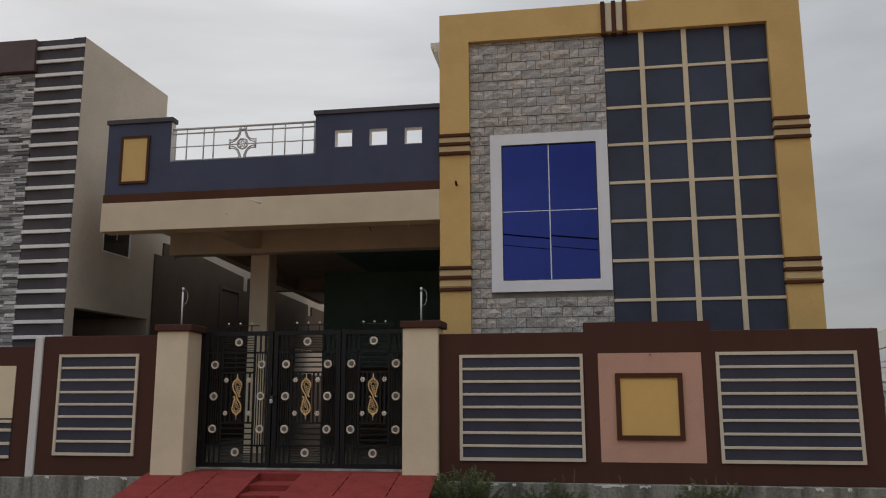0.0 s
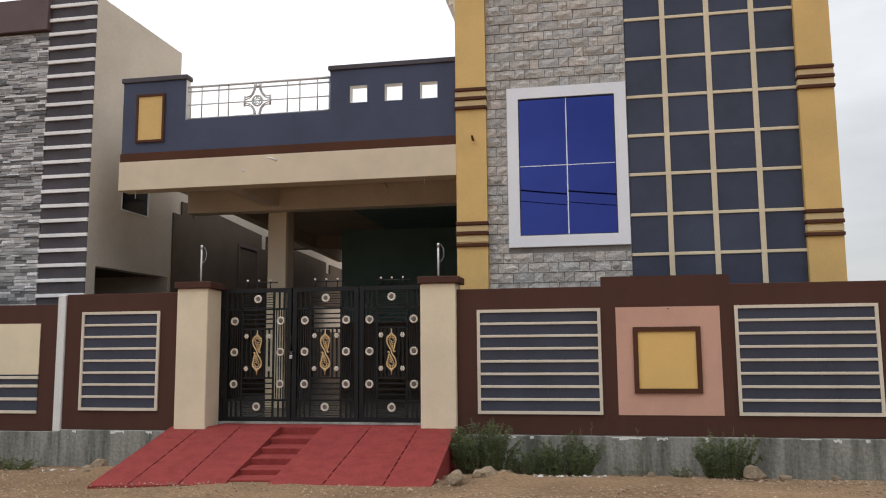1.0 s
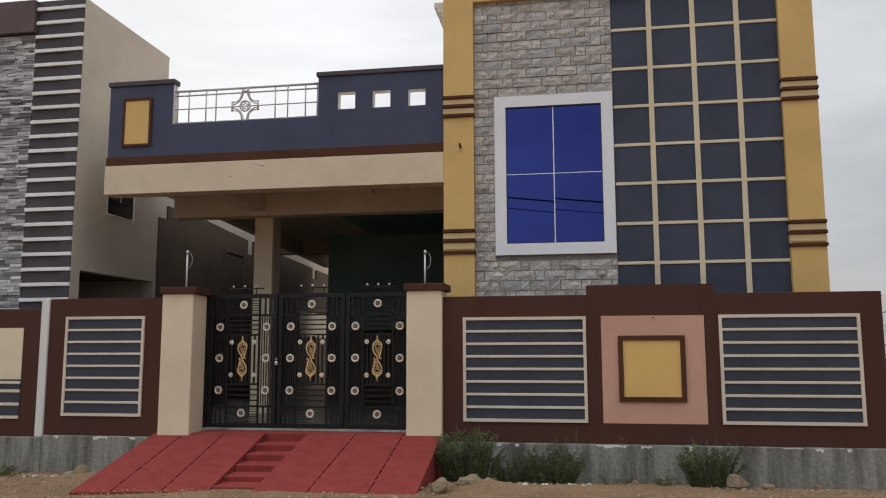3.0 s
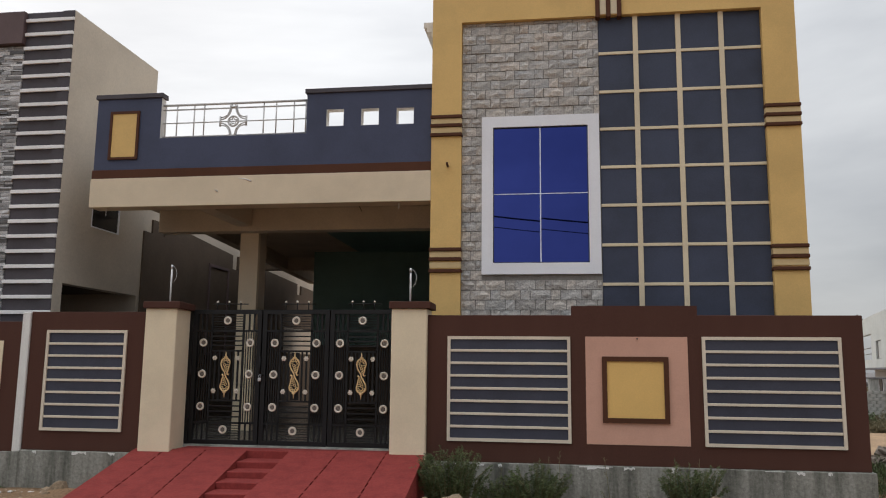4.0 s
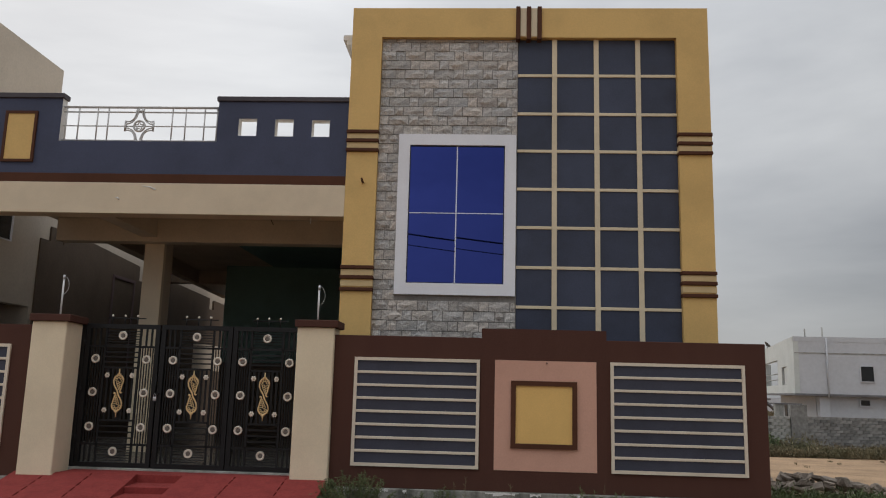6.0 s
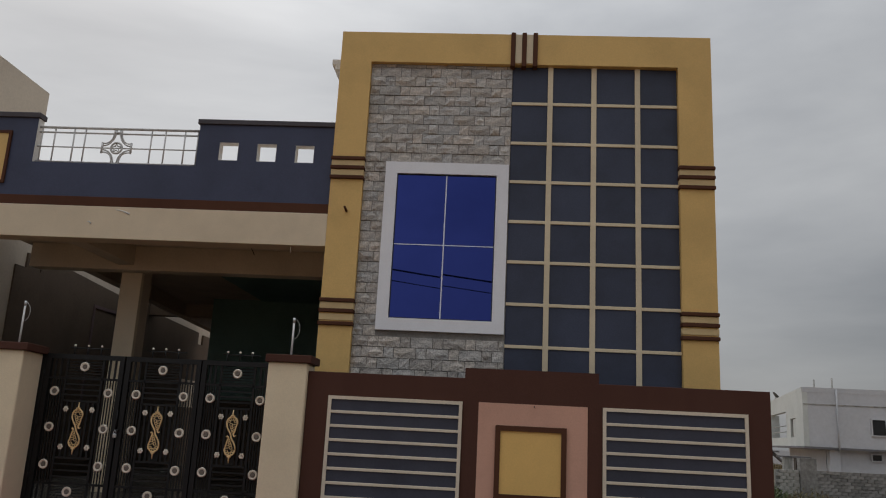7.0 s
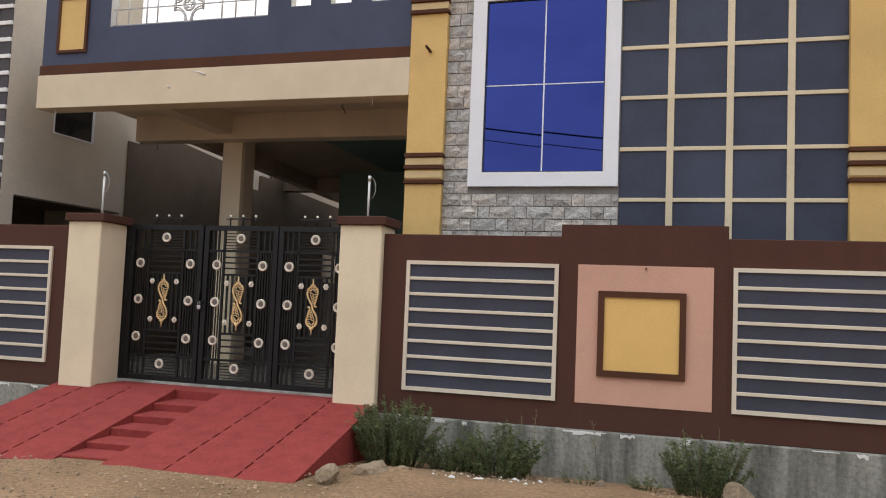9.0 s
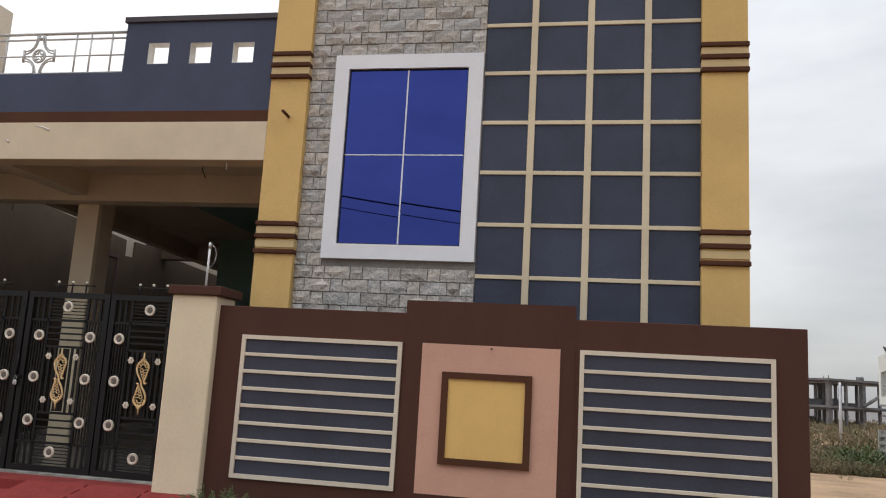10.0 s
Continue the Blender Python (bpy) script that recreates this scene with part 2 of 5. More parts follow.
def paler_plot(m):
    """The open plot behind the house is paler, cleaner sand than the roadside earth."""
    nt = m.node_tree
    b = nt.nodes["Principled BSDF"]
    old = b.inputs["Base Color"].links[0].from_socket
    co = nt.nodes.new("ShaderNodeTexCoord")
    sep = nt.nodes.new("ShaderNodeSeparateXYZ")
    rng = nt.nodes.new("ShaderNodeMapRange")
    rng.inputs["From Min"].default_value, rng.inputs["From Max"].default_value = 13.0, 20.0
    mix = nt.nodes.new("ShaderNodeMix")
    mix.data_type = "RGBA"
    mix.blend_type = "MIX"
    wash = nt.nodes.new("ShaderNodeVectorMath")
    wash.operation = "MULTIPLY"
    wash.inputs[1].default_value = (1.34, 1.40, 1.46)
    nt.links.new(co.outputs["Object"], sep.inputs["Vector"])
    nt.links.new(sep.outputs["Y"], rng.inputs["Value"])
    nt.links.new(rng.outputs["Result"], mix.inputs["Factor"])
    nt.links.new(old, wash.inputs[0])
    nt.links.new(old, mix.inputs["A"])
    nt.links.new(wash.outputs[0], mix.inputs["B"])
    nt.links.new(mix.outputs["Result"], b.inputs["Base Color"])


paler_plot(EARTH)


def stone_tints(m, tints):
    """Each stone takes a tint of its own, from cool grey to warm buff."""
    nt = m.node_tree
    b = nt.nodes["Principled BSDF"]
    old = b.inputs["Base Color"].links[0].from_socket
    info = nt.nodes.new("ShaderNodeObjectInfo")
    ramp = nt.nodes.new("ShaderNodeValToRGB")
    ramp.color_ramp.interpolation = "CONSTANT"
    while len(ramp.color_ramp.elements) < len(tints):
        ramp.color_ramp.elements.new(0.5)
    for k, tint in enumerate(tints):
        ramp.color_ramp.elements[k].position, ramp.color_ramp.elements[k].color = k / len(tints), (*tint, 1)
    tone = nt.nodes.new("ShaderNodeVectorMath")
    tone.operation = "MULTIPLY"
    nt.links.new(info.outputs["Random"], ramp.inputs["Fac"])
    nt.links.new(old, tone.inputs[0])
    nt.links.new(ramp.outputs["Color"], tone.inputs[1])
    nt.links.new(tone.outputs[0], b.inputs["Base Color"])


stone_tints(STONE, [(0.93, 0.96, 0.99), (1.0, 0.99, 0.98), (1.0, 0.97, 0.93), (0.95, 0.96, 0.97), (1.0, 0.96, 0.92), (0.99, 1.0, 1.0), (0.96, 0.94, 0.92), (1.0, 0.98, 0.95)])


def glass_blue():
    m = material("blue_mirror_glass", (0.040, 0.055, 0.240), 0.012, 1.0, vary=0.03, grain=3.0, bump=0.0, coarse=0.8, spec=0.4)
    return m


BLUE = glass_blue()
DARKGLASS = material("dark_window_glass", (0.015, 0.016, 0.018), 0.12, vary=0.05, grain=5, bump=0.0, spec=0.4)


# ---- builders ----
def root_of(ob):
    while ob.parent:
        ob = ob.parent
    return ob


def thing(name, base, label, category, group="", kind=""):
    ob = new(name)
    ob.empty_display_size = 0.2
    ob.location = base
    return tagged(ob, label, category, group, kind)


def part(name, bm, mat, parent=None, label=""):
    """Links a bmesh, drawn in world metres, as one mesh under a thing or a part."""
    me = bpy.data.meshes.new(name)
    if parent:
        off = root_of(parent).location
        bmesh.ops.translate(bm, vec=-Vector(off), verts=bm.verts)
    bm.to_mesh(me)
    bm.free()
    me.materials.append(mat)
    ob = new(name, me)
    ob.parent = parent
    if label:
        ob["label"] = label
    return ob


def piece(name, me, parent, at, turn=(0, 0, 0), size=(1, 1, 1)):
    ob = new(name, me)
    ob.parent = parent
    ob.location = Vector(at) - Vector(root_of(parent).location)
    ob.rotation_euler, ob.scale = turn, size
    return ob


def fresh():
    return bmesh.new()


def box(bm, x0, x1, y0, y1, z0, z1, bevel=0.0):
    vs = [bm.verts.new((x, y, z)) for z in (z0, z1) for y in (y0, y1) for x in (x0, x1)]
    fs = [bm.faces.new([vs[i] for i in q]) for q in ((0, 2, 3, 1), (4, 5, 7, 6), (0, 1, 5, 4), (2, 6, 7, 3), (0, 4, 6, 2), (1, 3, 7, 5))]
    if bevel:
        es = list({e for f in fs for e in f.edges})
        bmesh.ops.bevel(bm, geom=es, offset=bevel, segments=1, affect="EDGES")
    return bm


def block(x0, x1, y0, y1, z0, z1, bevel=0.0):
    return box(fresh(), x0, x1, y0, y1, z0, z1, bevel)


def holed(x0, x1, y0, y1, z0, z1, holes):
    """A wall in the xz plane with thickness y0..y1, and openings (x0, x1, z0, z1) right through it."""
    bm = fresh()
    xs = sorted({x0, x1, *(v for h in holes for v in h[:2])})
    zs = sorted({z0, z1, *(v for h in holes for v in h[2:])})
    solid = {}
    for i in range(len(xs) - 1):
        for k in range(len(zs) - 1):
            cx, cz = (xs[i] + xs[i + 1]) / 2, (zs[k] + zs[k + 1]) / 2
            solid[i, k] = not any(h[0] < cx < h[1] and h[2] < cz < h[3] for h in holes)
    cache = {}

    def v(i, y, k):
        if (i, y, k) not in cache:
            cache[i, y, k] = bm.verts.new((xs[i], y, zs[k]))
        return cache[i, y, k]

    for (i, k), s in solid.items():
        if not s:
            continue
        bm.faces.new((v(i, y0, k), v(i + 1, y0, k), v(i + 1, y0, k + 1), v(i, y0, k + 1)))
        bm.faces.new((v(i, y1, k), v(i, y1, k + 1), v(i + 1, y1, k + 1), v(i + 1, y1, k)))
        for di, dk, a, b in ((-1, 0, (i, k + 1), (i, k)), (1, 0, (i + 1, k), (i + 1, k + 1)), (0, -1, (i, k), (i + 1, k)), (0, 1, (i + 1, k + 1), (i, k + 1))):
            if not solid.get((i + di, k + dk), False):
                bm.faces.new((v(a[0], y0, a[1]), v(a[0], y1, a[1]), v(b[0], y1, b[1]), v(b[0], y0, b[1])))
    bmesh.ops.recalc_face_normals(bm, faces=bm.faces)
    return bm


def prism(outline, z0, z1):
    """An upright block on a many-sided outline."""
    bm = fresh()
    low = [bm.verts.new((x, y, z0)) for x, y in outline]
    top = [bm.verts.new((x, y, z1)) for x, y in outline]
    bm.faces.new(low[::-1])
    bm.faces.new(top)
    for k in range(len(low)):
        j = (k + 1) % len(low)
        bm.faces.new((low[k], low[j], top[j], top[k]))
    bmesh.ops.recalc_face_normals(bm, faces=bm.faces)
    return bm


def swap_xy(bm):
    """Turns a wall drawn along x into one along y."""
    for q in bm.verts:
        q.co.x, q.co.y = q.co.y, q.co.x
    bmesh.ops.reverse_faces(bm, faces=bm.faces)
    return bm


def frame_of(x0, x1, y0, y1, z0, z1, w, bevel=0.0):
    """A rectangular picture frame, border w wide, in the xz plane."""
    return holed(x0, x1, y0, y1, z0, z1, [(x0 + w, x1 - w, z0 + w, z1 - w)])


def tube(bm, pts, r, n=8, close=False):
    pts = [Vector(p) for p in pts]
    rings = []
    side = None
    for i, p in enumerate(pts):
        a = pts[i - 1] if i or close else p
        b = pts[(i + 1) % len(pts)] if i < len(pts) - 1 or close else p
        d = (b - a).normalized()
        if side is None:
            side = d.orthogonal().normalized()
        side = (side - d * side.dot(d)).normalized()
        up = d.cross(side)
        rr = r[i] if isinstance(r, (list, tuple)) else r
        rings.append([bm.verts.new(p + (side * math.cos(2 * math.pi * k / n) + up * math.sin(2 * math.pi * k / n)) * rr) for k in range(n)])
    pairs = list(zip(rings, rings[1:])) + ([(rings[-1], rings[0])] if close else [])
    for a, b in pairs:
        for k in range(n):
            f = bm.faces.new((a[k], a[(k + 1) % n], b[(k + 1) % n], b[k]))
            f.smooth = True
    if not close:
        bm.faces.new(rings[0][::-1])
        bm.faces.new(rings[-1])
    return bm


def rod(pts, r, n=8, close=False):
    return tube(fresh(), pts, r, n, close)


def ball(bm, at, r, sub=1):
    made = bmesh.ops.create_icosphere(bm, subdivisions=sub, radius=r, matrix=Matrix.Translation(at))
    for q in made["verts"]:
        for f in q.link_faces:
            f.smooth = True
    return bm


def ground_at(x, y):
    z = 0.11
    z -= 0.17 * min(1, max(0, (y - 9.0) / 1.7)) ** 1.5 if y > 9.0 else 0
    if y > 11.5:
        z -= 0.9 * min(1, (y - 11.5) / 27.0)
    if x < -4:
        z -= 0.05 * min(1, (-4 - x) / 2.0)
    return z


# ---- ground ----
def build_ground():
    def steps(lo, hi, fine_lo, fine_hi, fine, grow):
        vals = list(np.arange(fine_lo, fine_hi + 1e-6, fine))
        d, v = fine, fine_hi
        while v < hi:
            d *= grow
            v += d
            vals.append(v)
        d, v = fine, fine_lo
        while v > lo:
            d *= grow
            v -= d
            vals.insert(0, v)
        return vals

    xs = steps(-900, 900, -8.5, 9.0, 0.11, 1.16)
    ys = steps(-900, 1500, 6.6, 11.2, 0.09, 1.14)
    verts = []
    for y in ys:
        for x in xs:
            near = max(0.0, 1 - abs(y - 9) / 30)
            h = noise.noise((x * 0.7, y * 0.7, 1.0)) * 0.03 + noise.noise((x * 2.6, y * 2.6, 5.0)) * 0.016 + noise.noise((x * 7.0, y * 7.0, 9.0)) * 0.006
            if -6.6 < x < -1.3 and 7.6 < y < 10.0:
                h = h * 0.45 - 0.028 * min(1.0, (10.0 - y) / 0.4)
            mound = 0.07 * math.exp(-(((x + 1.05) / 0.35) ** 2 + ((y - 9.45) / 0.35) ** 2))
            mound += 0.10 * math.exp(-(((x + 6.15) / 0.4) ** 2 + ((y - 9.6) / 0.5) ** 2))
            verts.append((x, y, ground_at(x, y) + h * (0.4 + 0.6 * near) + mound))
    nx = len(xs)
    faces = [(j * nx + i, j * nx + i + 1, (j + 1) * nx + i + 1, (j + 1) * nx + i) for j in range(len(ys) - 1) for i in range(nx - 1)]
    me = bpy.data.meshes.new("ground")
    me.from_pydata(verts, [], faces)
    for p in me.polygons:
        p.use_smooth = True
    me.materials.append(EARTH)
    tagged(new("ground", me), "sandy brown earth with gravel and sparse debris", "ground", kind="structure")


build_ground()

# ---- the front boundary wall ----
WALL_Y = 10.85


def striped_panel(wall, x0, x1, z0, z1, bars=7):
    back = part("striped_panel", block(x0 + 0.02, x1 - 0.02, WALL_Y - 0.006, WALL_Y + 0.05, z0 + 0.02, z1 - 0.02), STRIPE, wall, "dark slate striped panel")
    part("panel_frame", frame_of(x0, x1, WALL_Y - 0.028, WALL_Y + 0.02, z0, z1, 0.041), BAR, back, "pale cream raised border")
    step = (z1 - z0 - 0.048) / (bars + 1)
    me = None
    for i in range(bars):
        zc = z0 + 0.024 + step * (i + 1)
        if me is None:
            ob = part("stripe", block(x0 + 0.039, x1 - 0.039, WALL_Y - 0.024, WALL_Y + 0.02, zc - 0.0175, zc + 0.0175, 0.004), BAR, back)
            me, first = ob.data, zc
        else:
            ob = new("stripe", me)
            ob.parent = back
            ob.location = (0, 0, zc - first)


def wall_right():
    w = thing("boundary_wall", (1.1, WALL_Y, 0), "brown painted boundary wall with striped panels on a bare cement plinth", "wall", kind="structure")
    part("plinth", block(-1.72, 3.95, WALL_Y - 0.05, WALL_Y + 0.26, -0.35, 0.43, 0.012), PLINTH, w, "stained bare cement plinth")
    for x0, x1, z0 in ((0.31, 0.62, 0.405), (0.64, 0.74, 0.413), (1.48, 1.54, 0.37), (-1.04, -0.97, 0.39), (2.62, 2.86, 0.412)):
        part("paint_flake", prism([(x0, WALL_Y - 0.054), (x1, WALL_Y - 0.054), (x1, WALL_Y - 0.048), (x0, WALL_Y - 0.048)], z0, 0.420), CHALK, w, "pale flake of old whitewash")
    part("body", block(-1.721, 3.91, WALL_Y, WALL_Y + 0.22, 0.43, 2.385, 0.006), BROWN, w)
    part("raised_coping", block(0.235, 1.87, WALL_Y + 0.011, WALL_Y + 0.24, 2.386, 2.508, 0.004), BROWN, w)
    part("raised_pier", holed(0.235, 1.87, WALL_Y - 0.005, WALL_Y + 0.01, 0.432, 2.51, [(0.415, 1.735, 0.697, 2.1)]), BROWN, w)
    striped_panel(w, -1.44, 0.217, 0.70, 2.097)
    striped_panel(w, 1.916, 3.634, 0.70, 2.103)
    pk = part("salmon_panel", block(0.415, 1.735, WALL_Y - 0.012, WALL_Y + 0.05, 0.697, 2.1), PINK, w, "salmon pink recessed panel")
    part("square_frame", frame_of(0.628, 1.483, WALL_Y - 0.045, WALL_Y, 0.978, 1.837, 0.062), TRIM, pk, "dark brown raised square border")
    part("yellow_plate", block(0.69, 1.421, WALL_Y - 0.024, WALL_Y, 1.04, 1.775), YELLOW, pk, "yellow square plate")
    part("nail", rod([(1.09, WALL_Y, 2.075), (1.09, WALL_Y - 0.05, 2.07)], 0.009, 6), IRON, pk)
    flake_rng = random.Random(17)
    for x, wd in ((-0.98, 0.10), (-0.72, 0.05), (0.55, 0.28), (0.95, 0.14), (1.52, 0.06), (3.05, 0.10), (3.4, 0.05), (-1.3, 0.05)):
        flake(w, x, wd, 0.425, flake_rng)
    return w


def flake(wall, x, wd, z, rng):
    """A scab of pale lime plaster left along the foot of the paint."""
    bm = fresh()
    n = 7
    top = [bm.verts.new((x + wd * (k / (n - 1) - 0.5), WALL_Y - 0.0545, z - rng.uniform(0.0, 0.012))) for k in range(n)]
    low = [bm.verts.new((q.co.x, WALL_Y - 0.0545, q.co.z - rng.uniform(0.012, 0.045))) for q in top]
    for k in range(n - 1):
        bm.faces.new((low[k], low[k + 1], top[k + 1], top[k]))
    made = bmesh.ops.extrude_face_region(bm, geom=list(bm.faces))
    bmesh.ops.translate(bm, vec=(0, 0.006, 0), verts=[q for q in made["geom"] if isinstance(q, bmesh.types.BMVert)])
    bmesh.ops.recalc_face_normals(bm, faces=bm.faces)
    part("plaster_scab", bm, CHALK, wall, "white plaster scab")


def wall_left():
    w = thing("boundary_wall", (-6.8, WALL_Y, 0), "brown painted boundary wall with one striped panel on a cement plinth", "wall", kind="structure")
    part("plinth", block(-7.70, -5.40, WALL_Y - 0.05, WALL_Y + 0.26, -0.35, 0.43, 0.012), PLINTH, w, "stained bare cement plinth")
    part("body", block(-7.70, -5.815, WALL_Y, WALL_Y + 0.22, 0.43, 2.43, 0.006), BROWN, w)
    striped_panel(w, -7.42, -6.15, 0.71, 2.16)
    flake_rng = random.Random(18)
    for x, wd in ((-7.45, 0.06), (-6.75, 0.22), (-6.25, 0.10)):
        flake(w, x, wd, 0.428, flake_rng)
    return w


def wall_neighbour():
    w = thing("boundary_wall", (-10, WALL_Y, 0), "neighbouring brown boundary wall with cream panel and white stripes", "wall", kind="structure")
    part("plinth", block(-15.0, -7.70, WALL_Y - 0.04, WALL_Y + 0.26, -0.35, 0.40, 0.012), PLINTH, w, "stained bare cement plinth")
    part("body", block(-15.0, -7.835, WALL_Y, WALL_Y + 0.22, 0.40, 2.285, 0.006), BROWN, w)
    part("end_post", block(-7.832, -7.703, WALL_Y - 0.03, WALL_Y + 0.24, 0.40, 2.425, 0.01), CHALK, w, "grubby whitewashed end post")
    part("cream_panel", block(-10.3, -8.12, WALL_Y - 0.014, WALL_Y + 0.03, 1.235, 2.0), PILLAR, w, "plain cream panel")
    low = part("striped_panel", block(-10.3, -8.12, WALL_Y - 0.008, WALL_Y + 0.03, 0.68, 1.232), STRIPE, w, "dark slate striped panel")
    for z in (1.19, 1.065, 0.872, 0.68):
        part("stripe", block(-10.3, -8.12, WALL_Y - 0.024, WALL_Y + 0.02, z - 0.024, z + 0.020, 0.004), BAR, low)


wall_right()
wall_left()
wall_neighbour()


def side_wall():
    w = thing("side_wall", (3.8, 14, 0), "plain brown painted side boundary wall", "wall", kind="structure")
    part("body", block(3.72, 3.90, WALL_Y + 0.262, 25.0, -0.9, 1.9, 0.006), BROWN, w)


side_wall()


# ---- gate pillars ----
def gate_pillar(x0, x1, y0, z0, deep, lean=0.0):
    p = thing("gate_pillar", ((x0 + x1) / 2, WALL_Y + 0.2, z0), "cream painted gate pillar with a brown cap", "pillar", "gate pillars")
    def askew(bm):
        for q in bm.verts:
            q.co.x += lean * (q.co.y - y0) / deep
        return bm

    part("shaft", askew(block(x0, x1, y0, y0 + deep, z0, 2.47, 0.012)), PILLAR, p)
    part("cap", askew(block(x0 - 0.03, x1 + 0.055, y0 - 0.045, y0 + deep + 0.045, 2.47, 2.565, 0.008)), BROWN, p, "brown painted cap slab")


gate_pillar(-5.80, -5.322, 10.68, 0.40, 0.565, -0.066)
gate_pillar(-2.215, -1.722, 10.76, 0.44, 0.43)


def conduit(x, top, swing):
    c = thing("lamp_conduit", (x, WALL_Y + 0.2, 2.565), "thin white conduit pipe with a loose wire loop", "pipe", "pillar conduits")
    y = WALL_Y + 0.2
    part("pipe", rod([(x, y, 2.56), (x, y, top)], 0.013, 10), PVC, c)
    part("socket", rod([(x, y, top - 0.06), (x, y, top + 0.005)], 0.018, 10), STEEL, c)
    pts = [(x + swing * math.sin(a) * 0.085, y - 0.01, top - 0.01 - 0.13 * (1 - math.cos(a))) for a in np.linspace(0, math.pi * 1.05, 14)]
    part("wire", rod(pts, 0.0025, 5), PVC, c)


conduit(-5.63, 3.14, 1)
conduit(-2.01, 3.06, 1)


# ---- red ramp with a stepped channel ----
RX0, RX1, RY0, RY1, RZ0, RZ1 = -5.90, -1.735, 8.70, 10.83, 0.075, 0.525


def build_ramp():
    r = thing("ramp", (-3.8, 9.8, 0), "red oxide cement entrance ramp with a stepped channel and scored lines", "ramp", kind="structure")
    slope = (RZ1 - RZ0) / (RY1 - RY0)

    def top(y):
        return RZ0 + (y - RY0) * slope

    cx0, cx1 = -4.24, -3.62

    def skew(bm):
        """The ramp's foot is not square to the gate: it runs out further at one end, and its lines lean with it."""
        for q in bm.verts:
            x, y = q.co.x, q.co.y
            back = min(1.0, max(0.0, (RY1 - y) / (RY1 - RY0)))
            q.co.x += float(np.interp(x, (-5.9, -4.84, -4.24, -3.62, -2.9, -1.73), (0.31, 0.26, 0.18, 0.06, 0.0, 0.05))) * back
            q.co.y -= float(np.interp(x, (-5.9, -4.1, -3.5, -1.7), (0.27, 0.0, -0.04, -0.10))) * back
            if q.co.z > 0:
                q.co.z += float(np.interp(x, (-5.9, -3.9, -1.7), (-0.03, -0.012, 0.0))) * (1 - back)
        return bm

    def slab(x0, x1, joints):
        """One flank of the ramp, its top scored by dashed grooves along y."""
        bm = fresh()
        xs = sorted({x0, x1, *(j + d for j in joints for d in (-0.011, 0.011))})
        dash, gap = 0.145, 0.055
        ys = [RY0]
        cut = []
        y, on = RY0 + 0.03, True
        ys.append(y)
        cut.append(False)
        while y < RY1 - 0.05:
            y = min(RY1 - 0.03, y + (dash if on else gap))
            cut.append(on)
            on = not on
            ys.append(y)
        ys.append(RY1)
        cut.append(False)
        low = {}
        for i in range(len(xs) - 1):
            for k in range(len(ys) - 1):
                mid = (xs[i] + xs[i + 1]) / 2
                low[i, k] = cut[k] and any(abs(mid - j) < 0.011 for j in joints)
        for (i, k), deep in low.items():
            d = 0.028 if deep else 0.0
            q = [(xs[a], ys[b], top(ys[b]) - d) for a, b in ((i, k), (i + 1, k), (i + 1, k + 1), (i, k + 1))]
            bm.faces.new([bm.verts.new(p) for p in q])
            if deep:
                for (a, b), (c, e) in (((i, k), (i + 1, k)), ((i + 1, k), (i + 1, k + 1)), ((i + 1, k + 1), (i, k + 1)), ((i, k + 1), (i, k))):
                    bm.faces.new([bm.verts.new(p) for p in ((xs[a], ys[b], top(ys[b])), (xs[c], ys[e], top(ys[e])), (xs[c], ys[e], top(ys[e]) - d), (xs[a], ys[b], top(ys[b]) - d))])
        for x in (x0, x1):
            bm.faces.new([bm.verts.new(p) for p in ((x, RY0, -0.4), (x, RY1, -0.4), (x, RY1, RZ1), (x, RY0, RZ0))])
        bm.faces.new([bm.verts.new(p) for p in ((x0, RY0, -0.4), (x1, RY0, -0.4), (x1, RY0, RZ0), (x0, RY0, RZ0))])
        bm.faces.new([bm.verts.new(p) for p in ((x0, RY1, -0.4), (x1, RY1, -0.4), (x1, RY1, RZ1), (x0, RY1, RZ1))])
        bmesh.ops.remove_doubles(bm, verts=bm.verts, dist=0.0004)
        bmesh.ops.recalc_face_normals(bm, faces=bm.faces)
        return bm

    part("ramp_flank", skew(slab(RX0, cx0, [-5.437, -4.84])), RED, r)
    part("ramp_flank", skew(slab(cx1, RX1, [-2.93, -2.26])), RED, r)
    for i, y0 in enumerate((8.86, 9.22, 9.60, 9.98, 10.37)):
        part("step", skew(block(cx0, cx1, y0, RY1, -0.3, top(y0) - 0.014 + 0.012 * (i == 0), 0.008)), RED, r)
    part("landing", block(-5.299, -2.216, RY1, 11.22, -0.2, 0.502, 0.004), RED, r)
    part("sill", block(-5.44, -2.20, 11.22, 11.40, -0.2, 0.53, 0.006), CEMENT, r, "worn grey cement gate sill")


build_ramp()


# ---- the black iron gate: three leaves ----
GATE_Y, LEAF_H, LEAF_Z = 11.285, 1.955, 0.535


